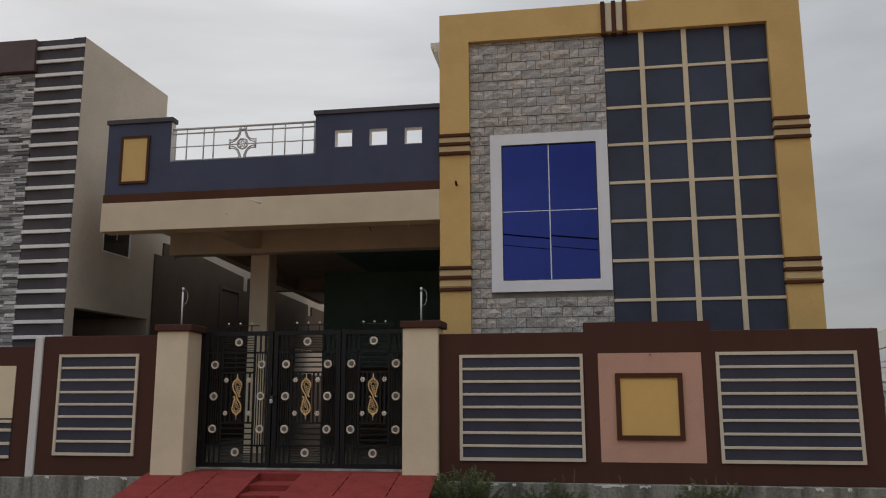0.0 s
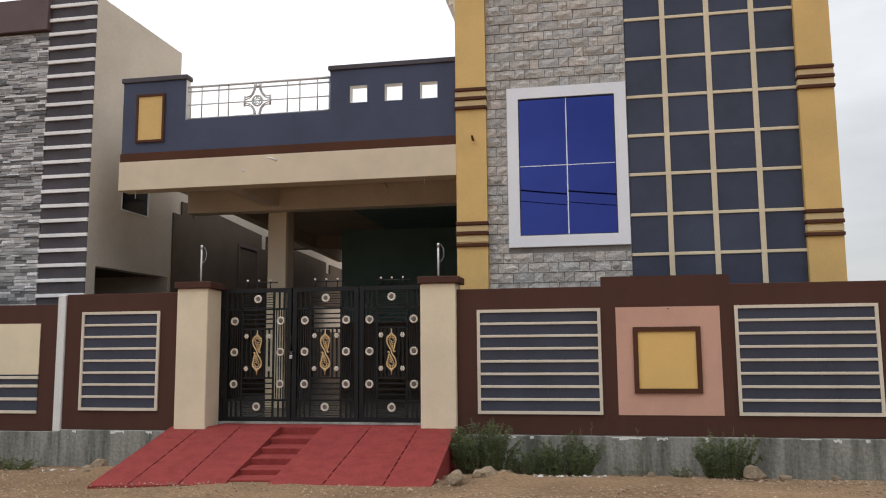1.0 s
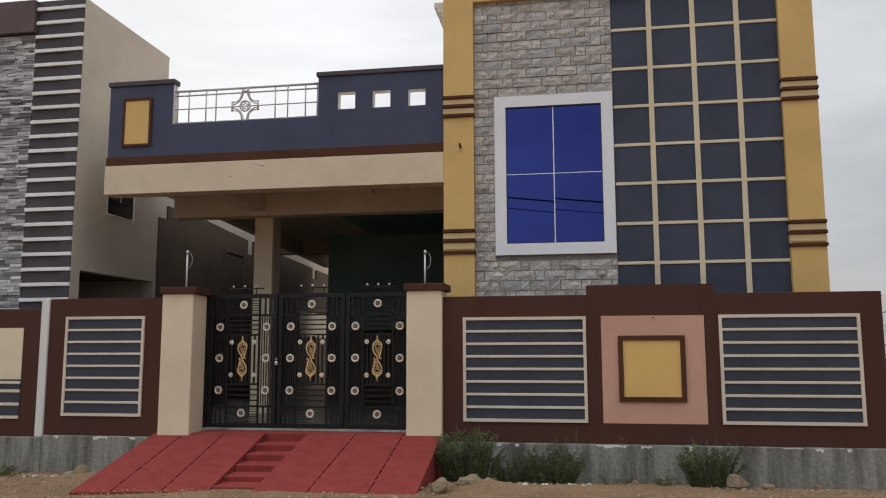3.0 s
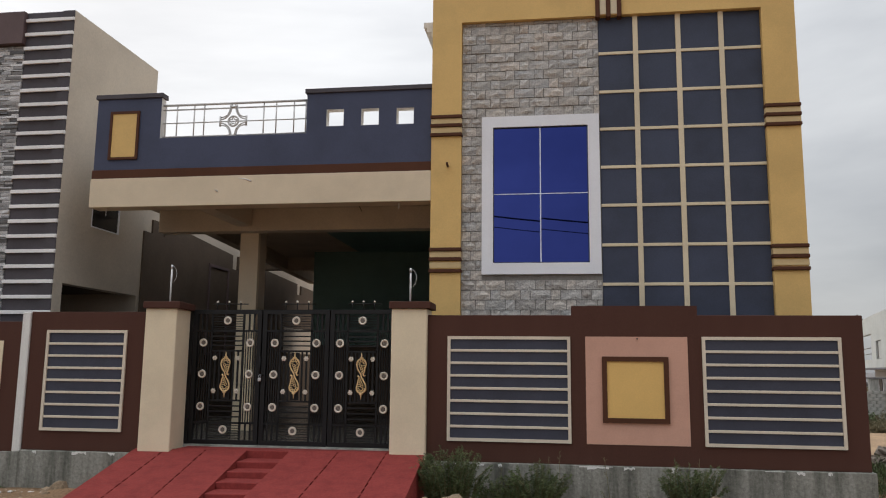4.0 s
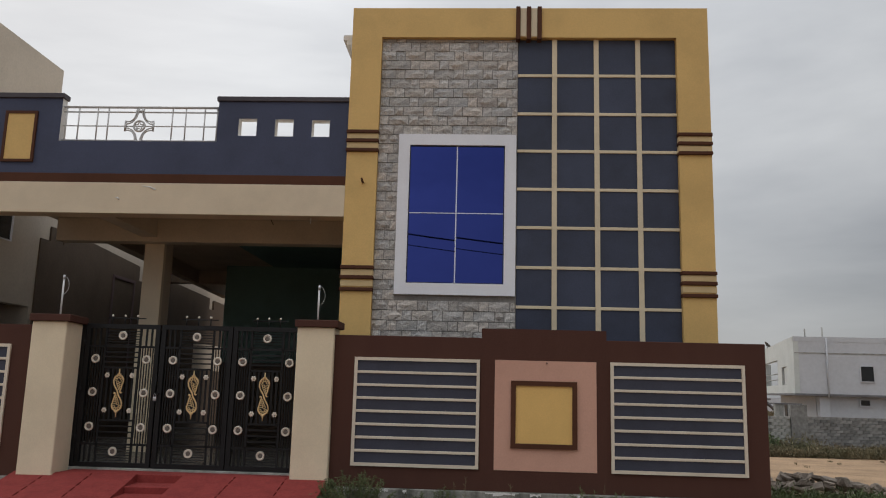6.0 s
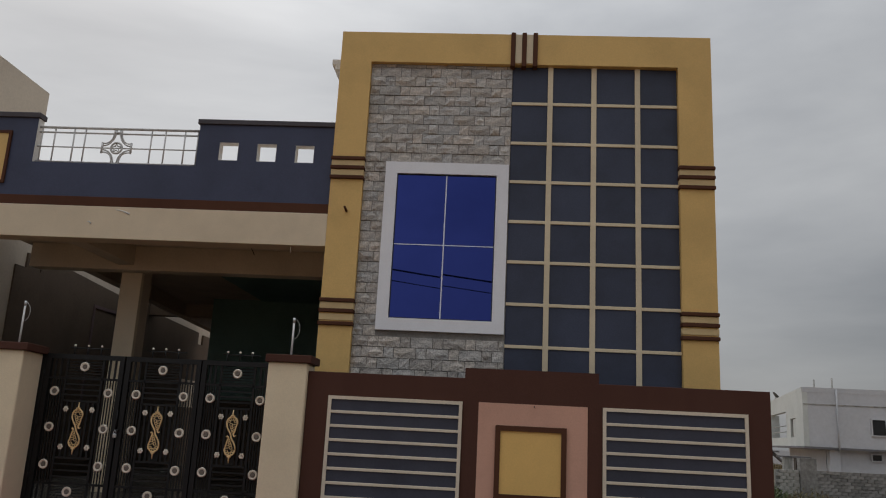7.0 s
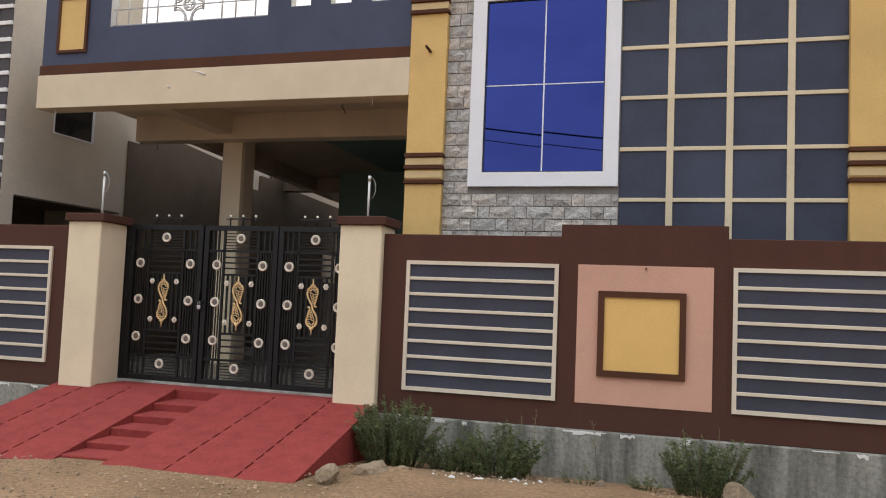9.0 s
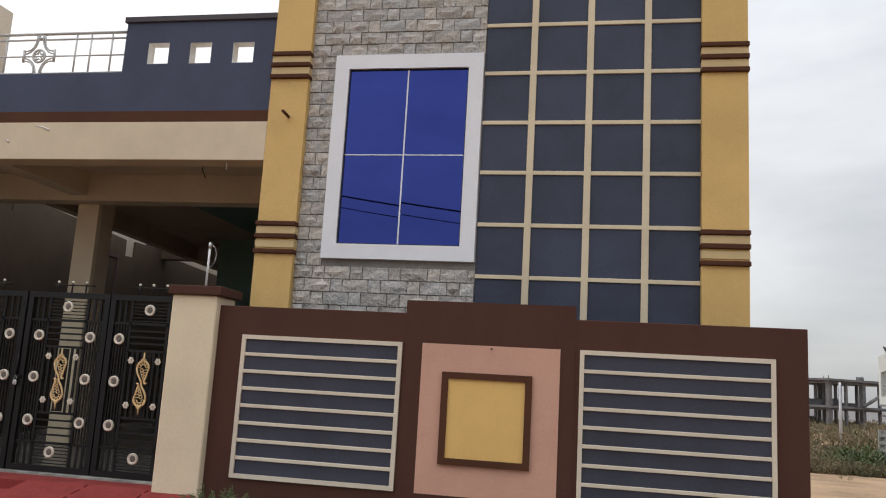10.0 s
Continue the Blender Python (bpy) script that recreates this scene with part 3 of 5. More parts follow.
def gate_leaf(x0, LEAF_W, ru):
    g = thing("gate_leaf", (x0, GATE_Y, LEAF_Z), "black iron gate leaf with silver rosettes and a gold scroll", "gate", "gate leaves")

    def at(u, v, dy=0.0):
        return (x0 + u * LEAF_W, GATE_Y + dy, LEAF_Z + (1 - v) * LEAF_H)

    def bar(name, u0, u1, v0, v1, w, deep=0.024):
        a, b = at(u0, v0), at(u1, v1)
        if u0 == u1:
            return part(name, block(a[0] - w / 2, a[0] + w / 2, GATE_Y - deep / 2, GATE_Y + deep / 2, b[2], a[2]), IRON, g)
        return part(name, block(a[0], b[0], GATE_Y - deep / 2, GATE_Y + deep / 2, a[2] - w / 2, a[2] + w / 2), IRON, g)

    part("leaf_frame", frame_of(x0 + 0.006, x0 + LEAF_W - 0.006, GATE_Y - 0.028, GATE_Y + 0.028, LEAF_Z, LEAF_Z + LEAF_H, 0.062), IRON, g)
    lo, hi = 0.06, 0.94
    for u in (0.27, 0.73):
        bar("upright", u, u, 0.03, 0.97, 0.028)
    for v in (0.16, 0.845):
        bar("cross_bar", lo, hi, v, v, 0.028)
    for v in (0.31, 0.68):
        bar("cross_bar", 0.27, 0.73, v, v, 0.026)
    for v in np.linspace(0.05, 0.145, 6):
        bar("thin_cross_bar", 0.27, 0.73, v, v, 0.011, 0.012)
    for v in np.linspace(0.865, 0.955, 6):
        bar("thin_cross_bar", 0.27, 0.73, v, v, 0.011, 0.012)
    for v in (0.20, 0.235, 0.27):
        bar("cross_bar", 0.27, 0.73, v, v, 0.020, 0.014)
    for v in (0.72, 0.76, 0.80):
        bar("cross_bar", 0.27, 0.73, v, v, 0.020, 0.014)
    for u in (0.12, 0.19, 0.81, 0.88):
        bar("upright", u, u, 0.03, 0.16, 0.026, 0.014)
        bar("upright", u, u, 0.845, 0.97, 0.026, 0.014)
    for u in (0.09, 0.125, 0.16, 0.195, 0.23):
        bar("thin_upright", u, u, 0.16, 0.845, 0.013, 0.012)
        bar("thin_upright", 1 - u, 1 - u, 0.16, 0.845, 0.013, 0.012)
    for u in (0.335, 0.40, 0.60, 0.665):
        bar("upright", u, u, 0.31, 0.68, 0.026, 0.014)
    part("backing_strip", block(at(0.44, 0)[0], at(0.56, 0)[0], GATE_Y + 0.004, GATE_Y + 0.010, at(0, 0.67)[2], at(0, 0.32)[2]), IRON, g)

    # rosette: a domed ring round a sunk boss
    bm = fresh()
    n = 24
    prof = [(0.062, 0.0), (0.060, -0.013), (0.053, -0.020), (0.043, -0.019), (0.036, -0.006), (0.018, -0.006), (0.0, -0.006)]
    rings = [[bm.verts.new((rr * math.cos(2 * math.pi * k / n), yy, rr * math.sin(2 * math.pi * k / n))) for k in range(n)] for rr, yy in prof[:-1]]
    tip = bm.verts.new((0, prof[-1][1], 0))
    for a, b in zip(rings, rings[1:]):
        for k in range(n):
            bm.faces.new((a[k], b[k], b[(k + 1) % n], a[(k + 1) % n])).smooth = True
    for k in range(n):
        bm.faces.new((rings[-1][k], tip, rings[-1][(k + 1) % n])).smooth = True
    bmesh.ops.recalc_face_normals(bm, faces=bm.faces)
    ring = bpy.data.meshes.new("rosette")
    bm.to_mesh(ring)
    bm.free()
    ring.materials.append(SILVER)
    spots = [(0.5, 0.082), (ru, 0.25), (1 - ru, 0.25), (ru, 0.485), (1 - ru, 0.485), (ru, 0.725), (1 - ru, 0.725), (0.5, 0.893)]
    boss = bpy.data.meshes.new("boss")
    bm = fresh()
    bmesh.ops.create_cone(bm, cap_ends=True, segments=14, radius1=0.034, radius2=0.022, depth=0.012, matrix=Matrix.Rotation(radians(90), 4, "X"))
    bm.to_mesh(boss)
    bm.free()
    boss.materials.append(BOSS)
    for u, v in spots:
        o = piece("rosette", ring, g, at(u, v, -0.020))
        o["label"] = "silver ring rosette"
        c = new("boss", boss)
        c.parent = o
        c.location = (0, -0.011, 0)
    # small five-petal flowers
    bm = fresh()
    for k in range(6):
        a = 2 * math.pi * k / 6
        bmesh.ops.create_icosphere(bm, subdivisions=1, radius=0.016, matrix=Matrix.Translation((0.024 * math.cos(a), 0, 0.024 * math.sin(a))) @ Matrix.Diagonal((1, 0.5, 1, 1)))
    bmesh.ops.create_icosphere(bm, subdivisions=1, radius=0.012, matrix=Matrix.Translation((0, -0.006, 0)))
    flower = bpy.data.meshes.new("flower")
    bm.to_mesh(flower)
    bm.free()
    flower.materials.append(SILVER)
    for u, v in ((0.335, 0.365), (0.665, 0.365), (0.335, 0.61), (0.665, 0.61)):
        piece("flower", flower, g, at(u, v, -0.020))["label"] = "small silver flower"

    # the gold S scroll: one stroke from head to foot, lattice in both heads, and spear tips
    bm = fresh()
    cx, cy, cz = at(0.5, 0.488, -0.03)

    def stroke(pts, r, n=6):
        tube(bm, [(cx + u, cy, cz + v) for u, v in pts], r, n)

    def bend(p0, p1, p2, p3, n=9):
        return [tuple(p0[i] * (1 - f) ** 3 + 3 * p1[i] * f * (1 - f) ** 2 + 3 * p2[i] * f * f * (1 - f) + p3[i] * f ** 3 for i in (0, 1)) for f in np.linspace(0, 1, n)]

    R, H = 0.070, 0.172
    for s in (1, -1):
        head = [(s * R * math.cos(a), s * (H + R * math.sin(a))) for a in np.linspace(radians(-25), radians(180), 13)]
        stroke(head, 0.0105)
        stroke([(s * u, s * v) for u, v in bend((-R, H), (-R, H - 0.09), (-0.004, 0.05), (0.0, 0.0))], 0.0115)
        stroke([(s * u, s * v) for u, v in bend((0.064, H - 0.03), (0.045, H - 0.07), (0.055, 0.07), (0.030, 0.03))], 0.010)
        stroke([(s * u, s * v) for u, v in bend((0.030, 0.03), (0.028, 0.0), (0.048, -0.01), (0.062, 0.012), 6)], [0.012, 0.012, 0.011, 0.010, 0.008, 0.005])
        for k in range(4):
            q, r = (s * (-0.012 + 0.010 * k), s * (H - 0.030 - 0.030 * k)), 0.019 - 0.002 * k
            stroke([(q[0] + r * math.cos(w), q[1] + r * math.sin(w)) for w in np.linspace(0, 2 * math.pi, 9)], 0.0055, 5)
            stroke([(q[0] + s * r, q[1]), (s * (0.056 - 0.003 * k), q[1] + s * 0.012)], 0.0055, 5)
        for k in range(5):
            a = radians(10 + 42 * k)
            q = (s * 0.040 * math.cos(a), s * (H + 0.012 + 0.036 * math.sin(a)))
            stroke([(q[0] + 0.017 * math.cos(w), q[1] + 0.017 * math.sin(w)) for w in np.linspace(0, 2 * math.pi, 9)], 0.0055, 5)
        z1 = s * (H + R)
        stroke([(-0.026, z1 + s * 0.012), (0.026, z1 + s * 0.012)], 0.011)
        stroke([(0, z1), (0, z1 + s * 0.035), (0, z1 + s * 0.09)], [0.018, 0.011, 0.006])
    part("gold_scroll", bm, GOLD, g, "gold painted scroll ornament")

    # finials on a short rail over the leaf
    zt = LEAF_Z + LEAF_H
    for u in (0.33, 0.5, 0.67):
        x = at(u, 0)[0]
        f = part("finial", rod([(x, GATE_Y, zt), (x, GATE_Y, zt + 0.105)], 0.009, 6), IRON, g)
        part("finial_ball", ball(fresh(), (x, GATE_Y, zt + 0.118), 0.018), SILVER, f, "silver ball tip")
    part("finial_rail", rod([(at(0.27, 0)[0], GATE_Y, zt + 0.085), (at(0.78, 0)[0], GATE_Y, zt + 0.085)], 0.008, 6), IRON, g)
    return g


gate_leaf(-5.34, 1.07, 0.16)
gate_leaf(-4.258, 1.022, 0.19)
gate_leaf(-3.232, 0.97, 0.16)


def hinge_post():
    p = thing("gate_post", (-5.38, GATE_Y, 0.53), "black iron hinge post of the gate", "gate post")
    part("post", block(-5.42, -5.345, GATE_Y - 0.03, GATE_Y + 0.03, 0.49, 2.48, 0.004), IRON, p)
    for z in (0.85, 1.5, 2.15):
        part("hinge", rod([(-5.342, GATE_Y - 0.034, z), (-5.342, GATE_Y - 0.034, z + 0.11)], 0.014, 8), IRON, p)


hinge_post()


def padlock():
    x, y, z = -4.265, GATE_Y - 0.055, 1.47
    p = thing("padlock", (x, y, z), "small steel padlock hanging on the gate latch", "padlock")
    part("lock_body", block(x - 0.025, x + 0.025, y - 0.012, y + 0.012, z - 0.03, z + 0.025, 0.008), STEEL, p)
    part("shackle", rod([(x + 0.016 * math.cos(a), y, z + 0.03 + 0.04 * math.sin(a)) for a in np.linspace(0, math.pi, 9)], 0.005, 6), STEEL, p)
    part("latch", block(x - 0.045, x + 0.045, y - 0.004, y + 0.030, z + 0.05, z + 0.08, 0.004), IRON, p)
    part("bolt", rod([(x - 0.005, y + 0.012, z + 0.08), (x - 0.005, y + 0.012, z + 0.32)], 0.010, 6), IRON, p)


padlock()


# ---- the house ----
FACE_Y = 12.0


def build_house():
    h = thing("house", (-2, 13, 0.5), "house with ochre frame, grey stone, blue window and slate parapet", "house")

    # --- tower block ---
    part("tower_wall", block(-1.83, 3.57, FACE_Y + 0.02, 16.5, 0.3, 7.50), BEIGE, h)
    fy = 11.885
    part("ochre_frame", holed(-1.875, 3.615, fy, FACE_Y + 0.25, 0.3, 7.59, [(-1.405, 3.135, 0.3, 7.105)]), OCHRE, h, "ochre yellow painted frame")
    for zs in ((5.555, 5.415, 5.265), (3.455, 3.305, 3.125)):
        for x0, x1 in ((-1.875, -1.405), (3.135, 3.615)):
            for k, z in enumerate(zs):
                part("moulding", block(x0 - 0.014, x1 + 0.012, fy - 0.040, FACE_Y + 0.26, z - 0.027, z + 0.027, 0.008), TRIM, h, "dark brown moulding")
                if k:
                    zm = (zs[k - 1] + z) / 2
                    part("fillet", block(x0 - 0.005, x1 + 0.005, fy - 0.014, FACE_Y + 0.255, zm - 0.045, zm + 0.045, 0.004), FILLET, h, "tan fillet between mouldings")
    for x in (0.715, 0.88, 1.045):
        part("top_moulding", block(x - 0.033, x + 0.033, fy - 0.04, FACE_Y + 0.27, 7.06, 7.605, 0.006), TRIM, h, "dark brown upright moulding")
    part("flute", block(0.75, 0.845, fy - 0.012, fy + 0.02, 7.12, 7.585), BAND, h)
    part("flute", block(0.915, 1.01, fy - 0.012, fy + 0.02, 7.12, 7.585), BAND, h)
    # stepped cornice on the flank
    bm = fresh()
    for dx, z0, z1 in ((0.255, 7.22, 7.305), (0.20, 7.14, 7.218), (0.13, 7.05, 7.138), (0.075, 6.93, 7.048)):
        box(bm, -1.83 - dx, -1.832, FACE_Y + 0.255, 16.5, z0, z1)
    part("cornice", bm, CHALK, h, "stepped pale cornice on the flank")
    # drain spout
    part("drain_spout", rod([(-1.612, fy + 0.02, 4.76), (-1.602, fy - 0.10, 4.757), (-1.59, fy - 0.24, 4.75)], 0.018, 10), TRIM, h, "short rusty drain spout")

    # --- dark grid of recessed tiles ---
    gx = [0.722, 1.285, 1.925, 2.560, 3.135]
    gz = [7.105, 6.512, 5.892, 5.300, 4.703, 4.112, 3.508, 2.918, 2.318, 1.72]
    grid = part("tile_grid", block(gx[0], gx[-1], FACE_Y - 0.004, FACE_Y + 0.019, gz[-1], gz[0]), GROUT, h, "dark slate grid with pale bands")
    for i in range(4):
        for k in range(9):
            x0, x1, z1, z0 = gx[i], gx[i + 1], gz[k], gz[k + 1]
            part("tile", block(x0 + 0.004, x1 - 0.004, FACE_Y - 0.022, FACE_Y, z0 + 0.004, z1 - 0.004, 0.004), TILE, grid)
    for x in gx[1:-1]:
        part("upright_band", block(x - 0.038, x + 0.038, FACE_Y - 0.046, FACE_Y - 0.001, gz[-1], gz[0], 0.004), BAND, grid, "pale upright band")
    for z in gz[1:-1]:
        part("level_band", block(gx[0], gx[-1], FACE_Y - 0.040, FACE_Y - 0.001, z - 0.023, z + 0.023, 0.004), BAND, grid, "pale level band")

    # --- blue window ---
    wx0, wx1, wz0, wz1 = -1.085, 0.708, 3.073, 5.543
    win = part("window", frame_of(wx0, wx1, FACE_Y - 0.075, FACE_Y + 0.01, wz0, wz1, 0.172), WHITE, h, "blue glass window in a wide white surround")
    part("inner_frame", frame_of(wx0 + 0.172, wx1 - 0.172, FACE_Y - 0.045, FACE_Y + 0.005, wz0 + 0.172, wz1 - 0.172, 0.014), DARKGLASS, win)
    ix0, ix1, iz0, iz1, mx, mz = wx0 + 0.186, wx1 - 0.186, wz0 + 0.186, wz1 - 0.186, -0.188, 4.315
    for k, (x0, x1, z0, z1) in enumerate(((ix0, mx, iz0, mz), (mx, ix1, iz0, mz), (ix0, mx, mz, iz1), (mx, ix1, mz, iz1))):
        bm = block(x0, x1, FACE_Y - 0.030, FACE_Y - 0.010, z0, z1)
        tip = Matrix.Rotation(radians((-0.10, 0.10, 0.05, -0.06)[k]), 3, "X")
        c = Vector(((x0 + x1) / 2, FACE_Y - 0.02, (z0 + z1) / 2))
        bmesh.ops.rotate(bm, cent=c, matrix=tip, verts=bm.verts)
        part("pane", bm, BLUE, win, "deep blue reflective pane")
    part("mullion", block(mx - 0.008, mx + 0.008, FACE_Y - 0.040, FACE_Y - 0.008, iz0, iz1), WHITE, win)
    part("transom", block(ix0, ix1, FACE_Y - 0.038, FACE_Y - 0.009, mz - 0.006, mz + 0.006), WHITE, win)

    # --- porch: beam, slab, cross beams, column ---
    part("front_beam", block(-7.60, -1.877, 11.885, 12.20, 4.222, 4.705, 0.005), CREAM, h, "cream painted porch beam")
    part("beam_band", block(-7.60, -1.877, 11.905, 12.20, 4.705, 4.855, 0.004), TRIM, h, "dark brown band")
    part("roof_slab", block(-7.55, -1.84, 12.20, 14.62, 4.56, 4.85), CEILING, h)
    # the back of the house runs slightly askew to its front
    part("rear_slab", prism([(-6.64, 14.621), (-1.84, 14.621), (-1.84, 24.0), (-7.48, 24.0)], 4.56, 4.85), INNER, h, "brown rear ceiling, darker than the porch ceiling")
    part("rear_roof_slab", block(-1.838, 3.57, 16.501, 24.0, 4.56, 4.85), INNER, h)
    part("cross_beam", block(-7.40, -1.84, 13.86, 14.16, 4.145, 4.56, 0.004), CEILING, h)
    part("long_beam", block(-5.84, -5.56, 12.20, 13.86, 4.225, 4.56, 0.004), CEILING, h)
    part("edge_beam", prism([(-6.86, 14.621), (-6.64, 14.621), (-7.48, 24.0), (-7.70, 24.0)], 4.24, 4.85), INNER, h)
    # Left end takes COFFEE: the porch shade is put into its colour.
    part("rear_cross_beam", block(-8.075, -7.395, 20.40, 20.68, 4.24, 4.95, 0.004), COFFEE, h, "beam end coloured dark for the shade on it")
    part("rear_cross_beam", block(-7.15, -4.9, 20.40, 20.68, 4.24, 4.559, 0.004), INNER, h)
    part("column", block(-5.875, -5.515, 14.12, 14.22, 0.5, 4.144, 0.006), CREAM, h, "cream painted column front")
    # Thin paler face over the lower part of the column.
    part("column_foot_face", block(-5.873, -5.517, 14.096, 14.119, 0.5, 2.70, 0.004), PILLAR, h, "paler cream face on the column foot")
    # Core behind the cream front, so the side gets a darker colour.
    part("column_core", block(-5.871, -5.519, 14.221, 14.54, 0.5, 4.559, 0.006), INNER, h, "brown column side, darker than its front")
    part("porch_floor", block(-7.60, 3.57, 11.42, 24.0, -0.9, 0.50), FLOOR, h)
    part("porch_back_wall", block(-6.1, -1.84, 19.4, 19.6, 0.5, 4.56), TEAL, h, "dark teal painted inner wall")
    # Lower part of the inner wall, dark brown below the teal.
    part("lower_wall_band", block(-6.1, -1.84, 19.38, 19.398, 0.5, 2.2), COFFEE, h, "dark brown band on the lower inner wall")
    part("teal_ceiling", block(-4.9, -1.842, 14.621, 19.4, 4.535, 4.556), TEAL, h, "dark teal painted inner ceiling")
    for x0, z0, x1, z1 in ((-5.02, 4.66, -4.80, 4.60), (-5.42, 4.47, -5.36, 4.44)):
        part("plaster_smear", rod([(x0, 11.884, z0), ((x0 + x1) / 2, 11.882, (z0 + z1) / 2 + 0.015), (x1, 11.884, z1)], [0.004, 0.009, 0.014], 6), CHALK, h, "pale plaster smear")
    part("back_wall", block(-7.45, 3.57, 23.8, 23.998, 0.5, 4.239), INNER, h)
    part("flank_wall", block(3.37, 3.57, 16.5, 23.8, 0.5, 4.56), BEIGE, h)
    for x, z0 in ((-7.35, 4.10), (-2.40, 4.13)):
        part("hook", rod([(x, 12.0, 4.23), (x, 12.0, z0)], 0.006, 5), PVC, h)
    part("ceiling_wire", rod([(-3.35, 13.2, 4.56), (-3.36, 13.2, 4.45), (-3.33, 13.2, 4.40), (-3.30, 13.2, 4.34)], 0.007, 5), WIRE, h)

    # --- slate parapet with three square holes ---
    py = 11.945
    holes = [(-3.605, -3.315, 5.49, 5.772), (-3.03, -2.737, 5.487, 5.765), (-2.452, -2.17, 5.485, 5.755)]
    par = part("parapet", holed(-7.60, -1.877, py, py + 0.14, 4.855, 6.085, [*holes, (-6.455, -3.935, 5.385, 6.085)]), SLATE, h, "slate blue painted parapet")
    for x0, x1, z0, z1 in holes:
        part("hole_lining", frame_of(x0, x1, py + 0.004, py + 0.136, z0, z1, 0.007), CHALK, par, "pale plaster hole lining")
    part("jamb", block(-6.4545, -6.450, py + 0.004, py + 0.136, 5.39, 6.08), CHALK, par, "pale plaster jamb")
    part("coping", block(-7.63, -6.425, py - 0.03, py + 0.17, 6.085, 6.165, 0.006), PURPLE, par, "dark coping")
    part("coping", block(-3.965, -1.877, py - 0.03, py + 0.17, 6.05, 6.125, 0.006), PURPLE, par, "dark coping")
    part("plaque_frame", frame_of(-7.345, -6.825, py - 0.03, py + 0.01, 5.035, 5.865, 0.042), TRIM, par, "brown border")
    part("plaque", block(-7.305, -6.865, py - 0.016, py + 0.01, 5.075, 5.825), OCHRE, par, "ochre yellow plaque")
    # back and side parapets, low and plain
    part("roof_parapet", block(-7.60, -7.46, py + 0.14, 14.62, 4.852, 5.35), BEIGE, h)
    part("roof_parapet", block(-7.40, 3.57, 23.86, 23.99, 4.852, 5.30), BEIGE, h)

    # --- railing with a star ornament ---
    ry, rx0, rx1 = py + 0.07, -6.455, -3.935
    rail = part("roof_railing", rod([(rx0, ry, 5.965), (rx1, ry, 5.965)], 0.021, 8), RAILING, h, "grey steel pipe railing with a star ornament")
    for z, r in ((5.885, 0.014), (5.655, 0.011), (5.42, 0.013)):
        part("level_rail", rod([(rx0, ry, z), (rx1, ry, z)], r, 8), RAILING, rail)
    wid = rx1 - rx0
    for u in (0.02, 0.10, 0.22, 0.29, 0.70, 0.785, 0.905, 0.985):
        part("upright", rod([(rx0 + u * wid, ry, 5.385), (rx0 + u * wid, ry, 5.965)], 0.012, 8), RAILING, rail)
    ox, oz = rx0 + 0.495 * wid, 5.655
    part("ornament_ring", rod([(ox + 0.085 * math.cos(a), ry - 0.012, oz + 0.085 * math.sin(a)) for a in np.linspace(0, 2 * math.pi, 20)[:-1]], 0.017, 6, True), RAILING, rail)
    star = [(ox + (0.08 if k % 2 == 0 else 0.034) * math.sin(k * math.pi / 5), ry - 0.014, oz + (0.08 if k % 2 == 0 else 0.034) * math.cos(k * math.pi / 5)) for k in range(10)]
    part("ornament_star", rod(star, 0.013, 5, True), RAILING, rail)
    for sx in (1, -1):
        part("ornament_side_bar", rod([(ox + sx * 0.225, ry - 0.012, oz - 0.085), (ox + sx * 0.225, ry - 0.012, oz + 0.085)], 0.017, 6), RAILING, rail)
        for sz in (1, -1):
            for tip in (0.0, 0.03):
                arc = []
                for a in np.linspace(0, 1, 8):
                    p0, p1, p2 = Vector((sx * 0.22, 0, sz * (0.07 - tip * 1.4))), Vector((sx * (0.055 - tip * 0.4), 0, sz * (0.055 - tip * 0.4))), Vector((sx * (0.055 - tip), 0, 0.29 if sz > 0 else -0.25))
                    q = p0 * (1 - a) ** 2 + p1 * 2 * a * (1 - a) + p2 * a * a
                    arc.append((ox + q.x, ry - 0.012, oz + q.z))
                part("ornament_arc", rod(arc, 0.012, 5), RAILING, rail)
    for sz in (1, -1):
        part("ornament_foot", rod([(ox - 0.055, ry - 0.012, oz + sz * 0.245), (ox + 0.055, ry - 0.012, oz + sz * 0.245)], 0.015, 5), RAILING, rail)
    return h


HOUSE = build_house()


# ---- neighbouring house ----
NX = -8.116


